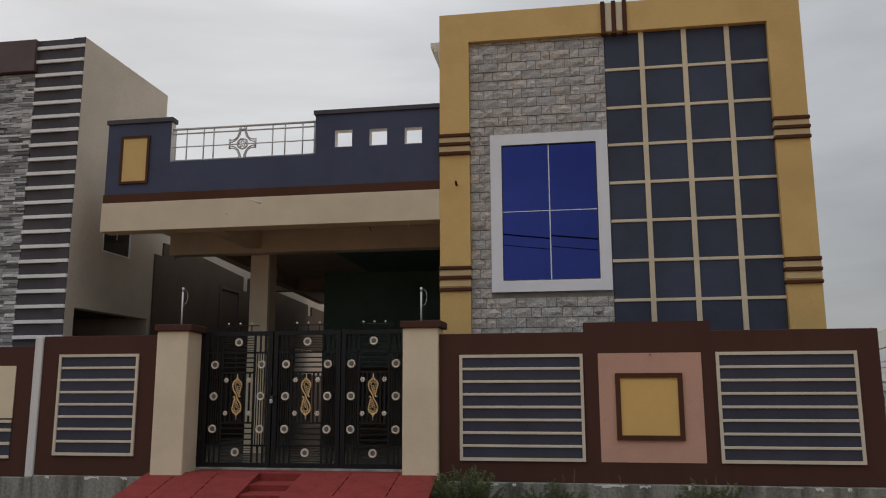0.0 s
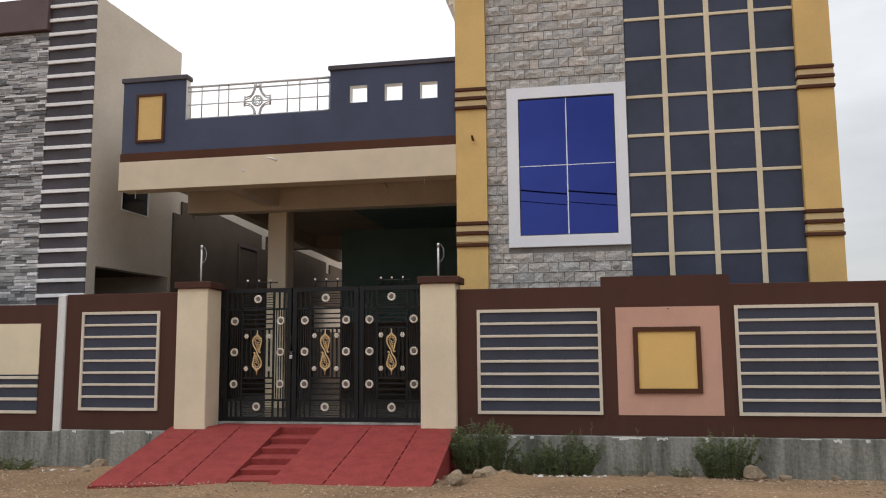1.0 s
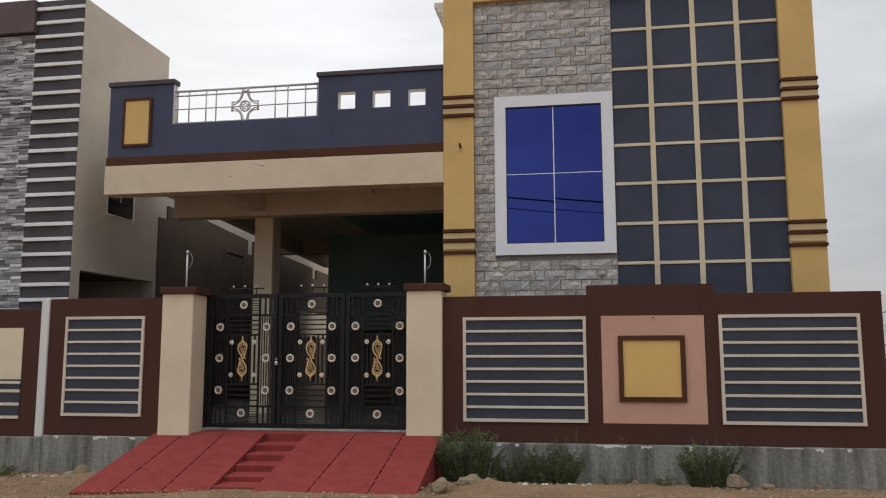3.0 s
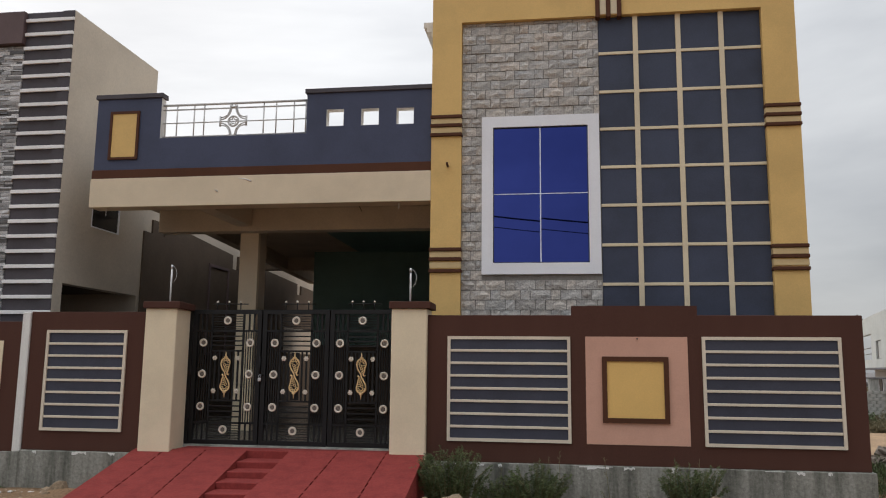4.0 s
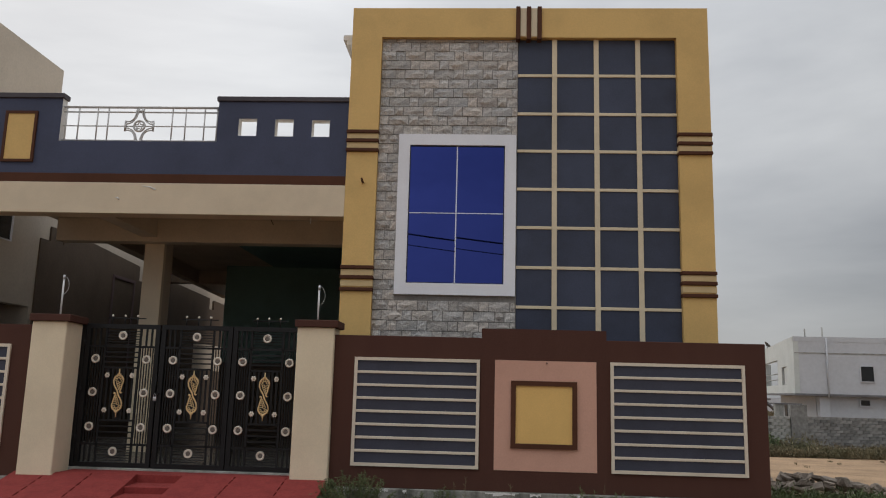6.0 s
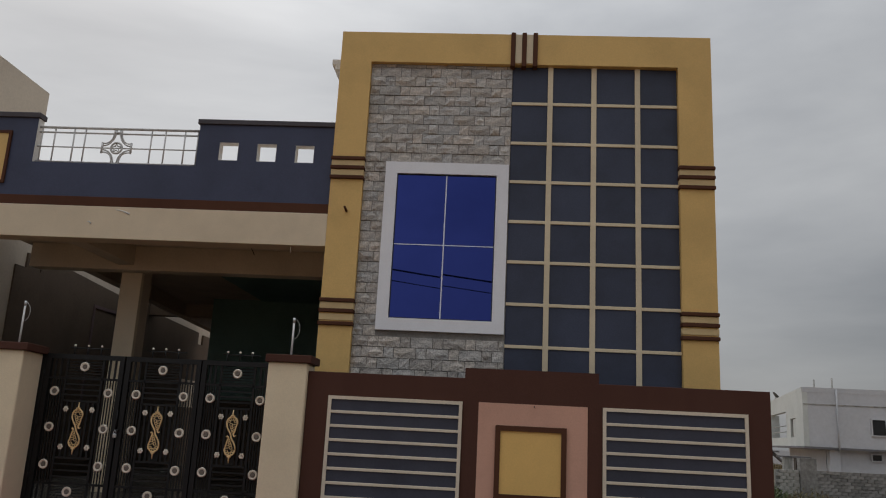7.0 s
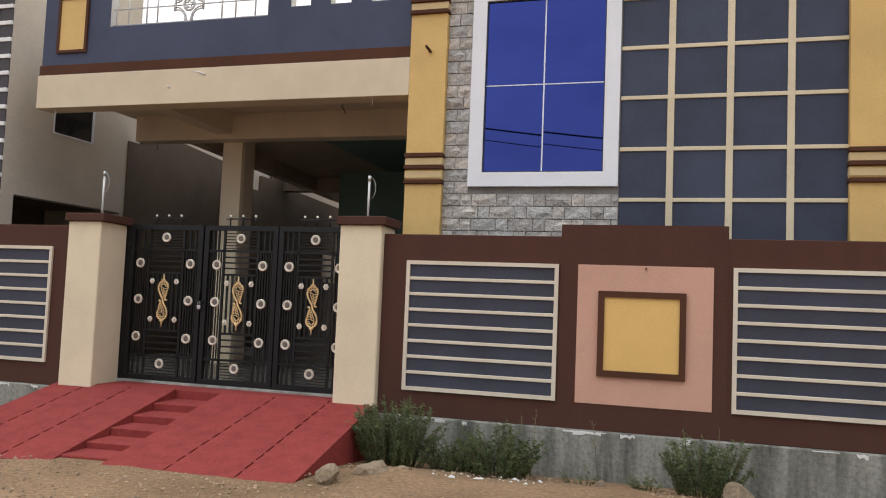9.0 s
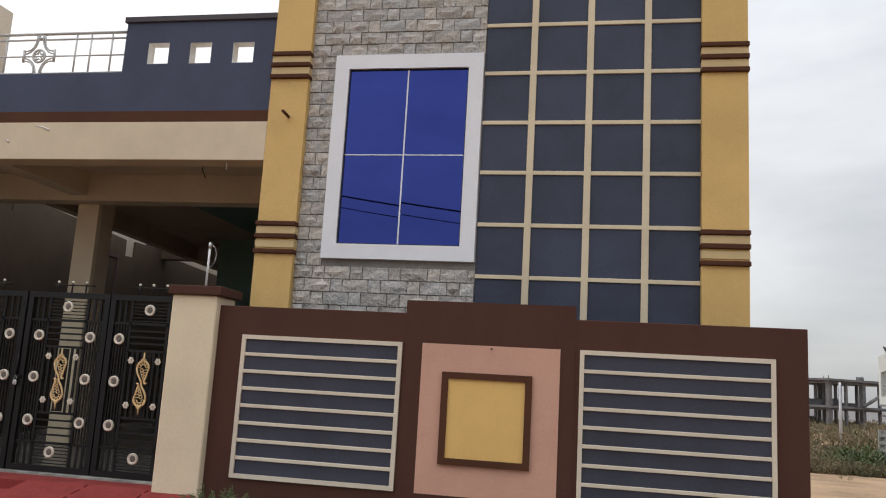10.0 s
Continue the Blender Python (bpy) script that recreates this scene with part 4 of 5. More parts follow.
def build_neighbour():
    n = thing("neighbour_house", (-12, 14, 0), "neighbouring house with plum striped pilaster, stacked stone and beige flank", "house")
    top = 7.70
    # beige flank, with a window and a ground-floor opening
    flank = swap_xy(holed(11.885, 14.56, NX - 0.22, NX, -0.3, top, [(12.12, 14.47, 0.2, 3.0), (12.80, 13.70, 4.07, 5.1)]))
    bmesh.ops.recalc_face_normals(flank, faces=flank.faces)
    part("flank_wall", flank, BEIGE, n, "beige painted flank wall")
    w = part("flank_window", swap_xy(frame_of(12.80, 13.70, NX - 0.10, NX + 0.008, 4.07, 5.1, 0.022)), WHITE, n, "dark window with a pale frame")
    part("pane", swap_xy(block(12.83, 13.67, NX - 0.03, NX - 0.015, 4.09, 5.08)), DARKGLASS, w)
    # Recess lining coloured dark brown for the shade inside the opening.
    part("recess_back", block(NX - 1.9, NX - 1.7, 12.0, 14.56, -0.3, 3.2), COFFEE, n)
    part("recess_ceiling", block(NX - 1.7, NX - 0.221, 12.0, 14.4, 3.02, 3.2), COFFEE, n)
    part("recess_floor", block(NX - 1.7, NX - 0.05, 11.95, 14.56, -0.3, 0.2), FLOOR, n)
    part("roof", block(-15.0, NX - 0.23, 12.1, 14.5, 7.35, 7.55), CEMENT, n)
    part("rear_wall", block(-15.0, NX, 14.561, 14.75, -0.3, 7.70), BEIGE, n)
    part("front_wall", block(-15.0, NX - 0.222, 11.95, 12.099, -0.3, top - 0.004), BEIGE, n)
    part("far_wall", block(-15.2, -15.0, 11.95, 14.75, -0.3, top), BEIGE, n)
    # rear wing: brown lower wall, beige above
    part("rear_wing", block(NX - 0.6, NX - 0.03, 14.751, 26.0, -0.9, 6.4), BEIGE, n, "beige rear wing")
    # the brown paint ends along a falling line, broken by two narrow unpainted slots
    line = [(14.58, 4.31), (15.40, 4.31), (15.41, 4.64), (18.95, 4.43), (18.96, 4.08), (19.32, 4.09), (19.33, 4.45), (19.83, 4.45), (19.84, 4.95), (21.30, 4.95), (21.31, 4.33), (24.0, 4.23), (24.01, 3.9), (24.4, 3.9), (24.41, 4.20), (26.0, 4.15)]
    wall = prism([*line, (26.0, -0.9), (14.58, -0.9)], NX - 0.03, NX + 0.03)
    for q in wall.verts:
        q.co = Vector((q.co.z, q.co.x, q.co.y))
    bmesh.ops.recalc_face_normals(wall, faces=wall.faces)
    part("brown_wall", wall, COFFEE, n, "coffee dark brown band on the lower inner wall")
    shut = frame_of(17.58, 18.72, NX + 0.031, NX + 0.055, 1.9, 4.05, 0.07)
    part("shutter_frame", swap_xy(shut), HEADER, n, "dark brown shutter frame")
    # Pale colour stands in for daylight on the passage's far end.
    part("daylit_patch", block(NX + 0.031, NX + 0.05, 22.9, 25.8, 2.05, 2.82, 0.004), BEIGE, n, "pale patch coloured as a daylit surface in the passage")
    # Small brown block filling the dark notch beside the wall top.
    part("small_brown_block", block(NX - 0.03, NX + 0.01, 14.95, 15.4, 4.274, 4.6), COFFEE, n)
    # plum pilaster with white slats
    pil = part("striped_pilaster", block(-9.02, NX - 0.222, 11.895, 11.949, -0.3, top), PURPLE, n, "dark plum pilaster with white slats")
    part("pilaster_edge", block(NX - 0.222, NX - 0.008, 11.868, 11.884, -0.3, top), PURPLE, pil)
    for i in range(30):
        z = 7.545 - 0.2525 * i
        if z < 0.2:
            break
        part("slat", block(-9.02, NX - 0.004, 11.850, 11.886, z - 0.030, z + 0.030, 0.004), SLAT, pil)
    part("header", block(-15.0, -9.022, 11.80, 11.949, 7.12, top, 0.006), HEADER, n, "plum brown header band")
    return n


NEIGHBOUR = build_neighbour()


# ---- power lines on poles over the street (mirrored in the blue panes) ----
def power_lines():
    low, span = 5.73, 0.0036
    for x in (-12.0, 44.0):
        p = thing("utility_pole", (x, -3.0, 0), "plain grey concrete utility pole with a cross arm", "utility pole", "street poles")
        part("pole", rod([(x, -3.0, -0.5), (x, -3.0, 9.0)], [0.16, 0.10], 10), CEMENT, p)
        part("cross_arm", block(x - 0.05, x + 0.05, -3.5, -2.5, 8.0, 8.5, 0.005), STEEL, p)
    for y, dz in ((-3.0, 0.0), (-2.75, -0.42)):
        c = thing("overhead_cable", (16, y, low + dz), "black overhead cable strung between street poles", "cable", "overhead cables")
        pts = [(x, y, low + dz + span * (x - 16) ** 2) for x in np.linspace(-12, 44, 33)]
        part("cable", rod(pts, 0.03 if dz == 0 else 0.016, 6), WIRE, c)


power_lines()


# ---- distance on the open side ----
def white_building():
    b = thing("white_building", (24, 46, -0.9), "weathered white two-storey building with an overhanging upper floor and a balcony", "building")
    c, end = Vector((16.45, 43.0)), Vector((19.85, 58.0))
    along = (end - c).normalized()
    out = Vector((-along.y, along.x))
    def on_face(s0, s1, d0, d1, z0, z1):
        p = [c + along * s0 + out * d0, c + along * s1 + out * d0, c + along * s1 + out * d1, c + along * s0 + out * d1]
        return prism([tuple(q) for q in p], z0, z1)

    core = [tuple(c + along * t - out * d) for t, d in ((15.35, 1.2), (6.5, 1.2), (6.5, 0.25), (0.03, 0.25))]
    part("upper_storey", prism([(40, 42.62), (40, 58), *core], 1.93, 4.62), WHITEWALL, b)
    # the flank: parapet band, lintel band, piers between them, a window and an open balcony
    part("balcony_parapet", on_face(0, 15.4, -0.248, 0, 1.93, 2.40), LITFLANK, b)
    part("lintel_band", on_face(0, 15.4, -0.248, 0, 3.88, 4.62), LITFLANK, b)
    for s0, s1 in ((0, 2.75), (4.75, 6.5)):
        part("flank_pier", on_face(s0, s1, -0.248, 0, 2.40, 3.88), LITFLANK, b)
    part("balcony_post", on_face(14.1, 15.4, -0.5, 0, 2.40, 3.88), LITFLANK, b)
    # Dark sheet puts the shade at the balcony's back into colour.
    part("balcony_shade_sheet", on_face(6.5, 15.3, -1.19, -1.12, 1.95, 4.60), RAWFRAME, b)
    part("balcony_panel", on_face(9.2, 12.4, -1.11, -1.0, 2.0, 3.45), LITFLANK, b, "pale panel at the back of the balcony")
    for z in (2.75, 3.1):
        part("balcony_rail", rod([(*(c + along * 6.5 - out * 0.15), z), (*(c + along * 14.1 - out * 0.15), z)], 0.03, 6), CEMENT, b)
    # Backing is dark so the strip beside the pane looks shaded.
    w = part("window", on_face(2.75, 4.75, -0.14, -0.10, 2.40, 3.4), DARKROOM, b, "pale window with its shaded reveal coloured dark")
    part("pane", on_face(2.8, 4.1, -0.098, -0.05, 2.42, 3.36), LITFLANK, w)
    part("window_head", on_face(2.75, 4.75, -0.248, 0, 3.40, 3.88), LITFLANK, b)
    part("parapet", prism([(16.45, 42.97), (26.4, 42.80), (26.4, 43.0), (16.62, 43.17)], 4.62, 4.87), WHITEWALL, b)
    part("parapet", on_face(0.2, 15.4, -0.2, 0, 4.62, 4.87), LITFLANK, b)
    part("string_course", prism([(16.5, 42.95), (40, 42.57), (40, 42.7), (16.5, 43.1)], 4.00, 4.05), CEMENT, b)
    # Darker than the walls, drawing the shadow line below the upper floor.
    part("floor_slab", prism([(16.40, 42.93), (40, 42.53), (40, 58), tuple(c + along * 15.45 + out * 0.06)], 1.82, 1.93), RAWFRAME, b, "slab edge coloured dark as the overhang's shadow line")
    part("lower_storey", prism([(18.3, 43.4), (40, 43.0), (40, 57), (21.8, 57)], -1.2, 1.82), WHITEWALL, b)
    part("lower_pier", block(17.75, 18.28, 43.2, 43.6, -1.2, 1.82, 0.01), WHITEWALL, b)
    part("lower_bay", on_face(1.5, 15.4, -2.6, -1.2, -1.2, 1.82), WHITEWALL, b)
    # Flat dark sheets stand in for the shaded insides of niches.
    for t in (5.2, 8.6, 12.2):
        part("lower_niche", on_face(t, t + 1.1, -1.21, -1.15, 0.2, 1.3), DARKROOM, b, "flat dark sheet standing in for a shaded niche")
    for x0, x1, z0, z1 in ((19.78, 20.43, 2.62, 3.38), (19.85, 20.32, 1.38, 1.66), (30.0, 31.2, 2.5, 3.5)):
        wy = 42.84 if z0 > 2 else 43.22
        w = part("window", frame_of(x0 - 0.05, x1 + 0.05, wy, wy + 0.26, z0 - 0.05, z1 + 0.05, 0.05), WHITEWALL, b, "dark window opening")
        part("pane", block(x0, x1, wy + 0.06, wy + 0.08, z0, z1), DARKGLASS, w)
    for x in (17.2, 18.1):
        part("roof_pipe", rod([(x, 43.3, 4.6), (x, 43.3, 5.30 + 0.1 * (x > 17.5))], 0.035, 6), CEMENT, b)
    part("drain_pipe", rod([(18.1, 42.86, 1.7), (18.1, 42.86, 4.8)], 0.04, 6), WHITEWALL, b)
    part("water_tank", prism([(29.0, 46), (30.6, 46), (30.6, 47.2), (29.0, 47.2)], 4.62, 5.4), CEMENT, b)
    part("tank_slab", prism([(28.8, 45.8), (30.8, 45.8), (30.8, 47.4), (28.8, 47.4)], 5.4, 5.5), RAWFRAME, b)
    d = c + along * 13.8 - out * 0.3
    dish = fresh()
    bmesh.ops.create_cone(dish, cap_ends=True, segments=18, radius1=0.06, radius2=0.29, depth=0.11, matrix=Matrix.Translation((d.x, d.y, 5.20)) @ Matrix.Rotation(radians(48), 4, "Y"))
    part("satellite_dish", dish, DARKROOM, b, "dark grey satellite dish")
    part("dish_mast", rod([(d.x, d.y, 4.85), (d.x, d.y, 5.2)], 0.04, 6), CEMENT, b)


white_building()


def block_wall():
    w = thing("block_wall", (20, 40, -0.9), "grey cement block wall along the open plot", "wall", kind="structure")
    part("core", block(15.04, 48, 40.02, 40.20, -1.3, 0.82), MORTAR, w)
    part("pale_core", block(13.95, 15.036, 40.06, 40.22, -1.3, 0.80), CEMENT, w, "paler older end of the block wall")
    part("tall_pier", block(15.04, 15.80, 39.93, 40.3, -1.3, 1.36), BLOCK, w)
    part("shed_wall", block(14.60, 15.036, 40.8, 41.0, -1.3, 1.36), CEMENT, w, "grey rendered shed wall")
    part("shed_roof", block(14.56, 15.9, 40.75, 41.6, 1.361, 1.43), RAWFRAME, w)
    bm = block(-0.145, 0.145, -0.05, 0.05, -0.07, 0.07, 0.008)
    me = bpy.data.meshes.new("cement_block")
    bm.to_mesh(me)
    bm.free()
    me.materials.append(BLOCK)
    pale = me.copy()
    pale.materials[0] = CEMENT
    rng = random.Random(4)
    for row in range(9):
        for i in range(27):
            x = 15.20 + i * 0.30 + (0.15 if row % 2 else 0)
            piece("cement_block", me, w, (x, 40.0 + rng.uniform(-0.014, 0.014), 0.76 - row * 0.15))
        for i in range(3):
            x = 14.87 - i * 0.30 - (0.15 if row % 2 else 0)
            piece("cement_block", pale, w, (x, 40.04 + rng.uniform(-0.014, 0.014), 0.74 - row * 0.15))


def skeleton_building():
    s = thing("unfinished_building", (29.7, 105, -1), "unfinished grey concrete frame building of two open storeys", "building")
    corner, ax, ay = Vector((29.7, 105.0)), Vector((0.86, 0.51)), Vector((-0.51, 0.86))

    def local(u0, u1, v0, v1, z0, z1):
        p = [corner + ax * u + ay * v for u, v in ((u0, v0), (u1, v0), (u1, v1), (u0, v1))]
        return prism([tuple(q) for q in p], z0, z1)

    for z in (1.40, 4.55):
        part("floor_slab", local(-0.6, 8.5, -0.6, 10.6, z, z + 0.26), RAWFRAME, s)
    us, vs = (0.0, 2.6, 5.2, 7.9), (0.0, 3.3, 6.6, 9.9)
    for v in vs:
        for u in us:
            half = 0.26 if v == 0 and u in (0.0, 5.2) else 0.15
            part("post", local(u - half, u + half, v - half, v + half, -1.3, 4.55), RAWFRAME, s)
    for z in (1.12, 4.22):
        for v in vs:
            part("beam", local(0, 7.9, v - 0.14, v + 0.14, z, z + 0.279), RAWFRAME, s)
        for u in us:
            part("beam", local(u - 0.14, u + 0.14, 0.15, 9.75, z, z + 0.279), RAWFRAME, s)
    # knee-high infill, loose brickwork and a stair flight
    rng = random.Random(5)
    for k in range(3):
        part("infill", local(us[k] + 0.2, us[k + 1] - 0.2, 3.2, 3.4, 1.661, 1.661 + rng.uniform(0.4, 0.9)), RAWFRAME, s)
        part("infill", local(us[k] + 0.2, us[k] + 0.2 + rng.uniform(0.3, 0.7), 6.5, 6.7, 1.661, 4.2), RAWFRAME, s)
        part("infill", local(us[k] + 0.2, us[k + 1] - 0.2, 9.8, 10.0, -1.3, rng.uniform(-0.7, 0.2)), RAWFRAME, s)
    a, m = corner + ax * 4.4 - ay * 0.8, corner + ax * 8.2 - ay * 0.8
    part("stair_flight", rod([(a.x, a.y, 1.7), (m.x, m.y, 3.6)], 0.22, 6), RAWFRAME, s)
    part("stair_flight", rod([(m.x, m.y, 1.2), (m.x + 2.4, m.y + 1.4, -0.4)], 0.22, 6), RAWFRAME, s)
    part("landing_slab", local(7.4, 8.8, -1.4, -0.61, 1.3, 1.5), RAWFRAME, s)
    for u, v in ((0.0, 0.0), (2.6, 3.3), (5.2, 0.0), (7.9, 3.3)):
        q = corner + ax * u + ay * v
        part("starter_bar", rod([(q.x, q.y, 4.8), (q.x, q.y, 5.2 + 0.12 * (u > 4))], 0.05, 5), RAWFRAME, s)
    part("stair_head", local(6.0, 6.6, 1.0, 1.6, 4.81, 5.25), RAWFRAME, s)


skeleton_building()


def far_wall():
    # Added to fill the bright gap low behind the open concrete frame.
    w = thing("far_wall", (45, 128, -1), "long pale wall added far off behind the unfinished building", "wall", kind="structure")
    part("body", block(22, 95, 128, 128.3, -1.4, 1.55), WHITEWALL, w)


far_wall()


def far_pole():
    p = thing("utility_pole", (18.13, 60, -0.9), "pale concrete utility pole on the open plot", "utility pole")
    part("pole", rod([(18.13, 60, -1.1), (18.13, 60, 3.22)], [0.12, 0.08], 8), WHITEWALL, p)


far_pole()


# ---- plants ----
def leaf_quad(bm, at, along, width, length, rng):
    d = along.normalized()
    s = d.cross(Vector((rng.uniform(-1, 1), rng.uniform(-1, 1), rng.uniform(-1, 1)))).normalized() * width
    p = Vector(at)
    m = p + d * length * 0.45 + Vector((0, 0, length * 0.06))
    bm.faces.new([bm.verts.new(q) for q in (p, m + s, p + d * length, m - s)])


def weed(name, x, y, spread, height, stems, leaves, seed, label, leaf_size=0.036, depth=0.55):
    rng = random.Random(seed)
    g = ground_at(x, y) - 0.03
    t = thing(name, (x, y, g), label, "weed", "roadside weeds")
    sb, lb = fresh(), fresh()
    for _ in range(stems):
        a, r = rng.uniform(0, 2 * math.pi), spread * math.sqrt(rng.random())
        bx, by = x + 0.55 * r * math.cos(a), y + 0.55 * r * math.sin(a) * depth
        h = height * rng.uniform(0.45, 1.0) * (1 - 0.35 * r / spread)
        tx, ty = x + r * math.cos(a) + rng.uniform(-0.05, 0.05), y + r * math.sin(a) * depth
        p0, p2 = Vector((bx, by, g)), Vector((tx, ty, g + h))
        p1 = (p0 + p2) / 2 + Vector((rng.uniform(-0.04, 0.04), rng.uniform(-0.03, 0.03), h * 0.24))
        tube(sb, [p0, p1, p2], [0.006, 0.005, 0.002], 4)
        for k in range(leaves):
            f = rng.uniform(0.12, 1.0)
            p = p0 * (1 - f) ** 2 + p1 * 2 * f * (1 - f) + p2 * f * f
            way = Vector((rng.uniform(-1, 1), rng.uniform(-1, 1), rng.uniform(-0.6, 0.6)))
            leaf_quad(lb, p, way, leaf_size * rng.uniform(0.09, 0.18), leaf_size * rng.uniform(0.6, 1.4), rng)
    part("stem_mass", sb, STEM, t)["kind"] = "stuff"
    part("foliage", lb, LEAF, t)["kind"] = "stuff"


weed("weed", -1.30, 10.30, 0.50, 0.86, 130, 96, 1, "dense green weed bush against the cement plinth")
weed("weed", -0.72, 10.40, 0.40, 0.46, 54, 56, 2, "low green weed against the cement plinth")
weed("weed", -0.25, 10.34, 0.48, 0.62, 90, 90, 3, "leafy green weed against the cement plinth")
weed("weed", 1.66, 10.42, 0.42, 0.78, 84, 84, 4, "dark green weed growing by the cement plinth")
weed("weed", 1.15, 10.40, 0.22, 0.22, 14, 16, 5, "small green weed tuft by the plinth", 0.04)
weed("weed", 0.55, 10.40, 0.28, 0.24, 10, 14, 6, "thin straggling weed by the plinth", 0.035)
weed("weed", -7.75, 9.85, 0.55, 0.22, 46, 18, 7, "low grassy weeds below the boundary wall", 0.05)
weed("weed", -8.7, 9.8, 0.6, 0.26, 46, 18, 8, "low grassy weeds below the boundary wall", 0.05)


def dry_stalks():
    rng = random.Random(21)
    t = thing("dry_stalks", (0.2, 10.5, -0.1), "thin dry weed stalks standing against the plinth", "weed", "roadside weeds")
    bm = fresh()
    for x in (-1.5, -1.2, -0.75, -0.05, 0.02, 0.7, 1.5, 1.62, 1.75):
        h = rng.uniform(0.45, 0.72)
        p = Vector((x, 10.6, -0.08))
        q = p + Vector((rng.uniform(-0.08, 0.08), 0.02, h))
        tube(bm, [p, (p + q) / 2 + Vector((rng.uniform(-0.03, 0.03), 0, 0)), q], [0.005, 0.004, 0.002], 4)
        for _ in range(9):
            f = rng.uniform(0.55, 1)
            leaf_quad(bm, p + (q - p) * f, Vector((rng.uniform(-1, 1), rng.uniform(-0.3, 0.3), 0.7)), 0.004, 0.05, rng)
    part("stalk_mass", bm, STEM, t)["kind"] = "stuff"


dry_stalks()


def scatter(name, count, area, height, seed, mat, label, per=16, size=0.16, slim=0.22, rise=0.1):
    rng = random.Random(seed)
    verts, faces = [], []
    for _ in range(count):
        x, y = rng.uniform(*area[0]), rng.uniform(*area[1])
        g = ground_at(x, y)
        hh = height * rng.uniform(0.35, 1.0) * (0.75 + 0.6 * noise.noise(Vector((x * 0.35, y * 0.35, seed))))
        w = hh * rng.uniform(0.5, 0.9)
        for _ in range(per):
            a = rng.uniform(0, 2 * math.pi)
            r = w * math.sqrt(rng.random())
            p = Vector((x + r * math.cos(a), y + r * math.sin(a), g + hh * rng.random() * (1 - 0.5 * r / w)))
            d = Vector((rng.uniform(-1, 1), rng.uniform(-1, 1), rng.uniform(rise, 1.4 + rise))).normalized()
            s = d.cross(Vector((rng.uniform(-1, 1), rng.uniform(-1, 1), rng.uniform(-1, 1)))).normalized()
            ln = size * rng.uniform(0.5, 1.3)
            b = len(verts)
            verts += [tuple(p), tuple(p + d * ln * 0.5 + s * ln * slim), tuple(p + d * ln), tuple(p + d * ln * 0.5 - s * ln * slim)]
            faces.append((b, b + 1, b + 2, b + 3))
    me = bpy.data.meshes.new(name)
    me.from_pydata(verts, [], faces)
    me.materials.append(mat)
    tagged(new(name, me), label, "scrub", kind="stuff")


scatter("scrub", 1500, ((8.0, 46.0), (37.0, 39.5)), 0.95, 11, SCRUB, "dry brown and green scrub along the block wall", 130, 0.13, 0.12, 0.4)
scatter("wild_scrub", 330, ((10.0, 15.6), (37.2, 50.0)), 1.35, 16, SCRUB, "tall dry scrub beside the block wall", 150, 0.15, 0.14, 0.3)
scatter("green_scrub", 34, ((15.6, 48.0), (37.0, 39.0)), 1.15, 12, LEAF, "green bushes among the dry scrub", 420, 0.12)
scatter("green_bushes", 16, ((11.6, 14.3), (38.2, 39.6)), 1.5, 17, LEAF, "green bushes at the end of the block wall", 420, 0.14)
scatter("far_scrub", 2600, ((16.0, 75.0), (44.0, 150.0)), 1.3, 13, SCRUB, "far dry scrub on the open plot", 60, 0.30, 0.16, 0.3)
scatter("sand_tufts", 60, ((7.5, 30.0), (19.5, 36.0)), 0.20, 18, SCRUB, "small dry tufts on the bare sand", 40, 0.08, 0.08, 0.6)
scatter("grass", 460, ((4.1, 10.5), (11.6, 15.9)), 0.46, 14, LEAF, "rough green grass and weeds beside the boundary wall", 150, 0.07, 0.12, 0.3)
scatter("dry_grass", 240, ((4.1, 12.0), (12.6, 19.0)), 0.22, 15, SCRUB, "dry grass between rubble stones", 30, 0.09, 0.08, 0.6)


# ---- stones and rubble ----
def rock_mesh(seed, squash):
    bm = fresh()
    bmesh.ops.create_icosphere(bm, subdivisions=2, radius=1.0)
    for q in bm.verts:
        n = q.co.normalized()
        q.co *= 1 + 0.35 * noise.noise(n * 1.7 + Vector((seed * 3.1, 0, 0))) + 0.12 * noise.noise(n * 4.5 + Vector((0, seed * 2.3, 0)))
        q.co.z *= squash
    me = bpy.data.meshes.new("rock")
    bm.to_mesh(me)
    bm.free()
    me.materials.append(ROCK)
    return me


ROCKS = [rock_mesh(k, 0.55 + 0.08 * k) for k in range(4)]


RUBBLES = [me.copy() for me in ROCKS]
for me in RUBBLES:
    me.materials[0] = RUBBLE


def rock(x, y, r, k, label, group, name="rock", forms=ROCKS, lift=0.0):
    ob = new(name, forms[k])
    ob.location = (x, y, ground_at(x, y) + lift + r * 0.38)
    ob.rotation_euler = (0.3 * k, 0.2 * k, x * 7 + y * 3)
    ob.scale = (r * 1.15, r * 0.9, r)
    tagged(ob, label, "rock", group)


for i, (x, y, r) in enumerate(((-1.15, 9.30, 0.15), (-0.95, 9.55, 0.09), (-1.45, 9.0, 0.11), (1.95, 10.2, 0.13), (2.3, 10.3, 0.07), (2.9, 10.4, 0.06), (0.75, 10.2, 0.06), (-6.35, 9.75, 0.13), (-6.6, 9.9, 0.08), (-5.6 - 0.6, 9.3, 0.06))):
    rock(x, y, r, i % 4, "dusty sand-coloured field stone half sunk in the earth", "roadside stones")

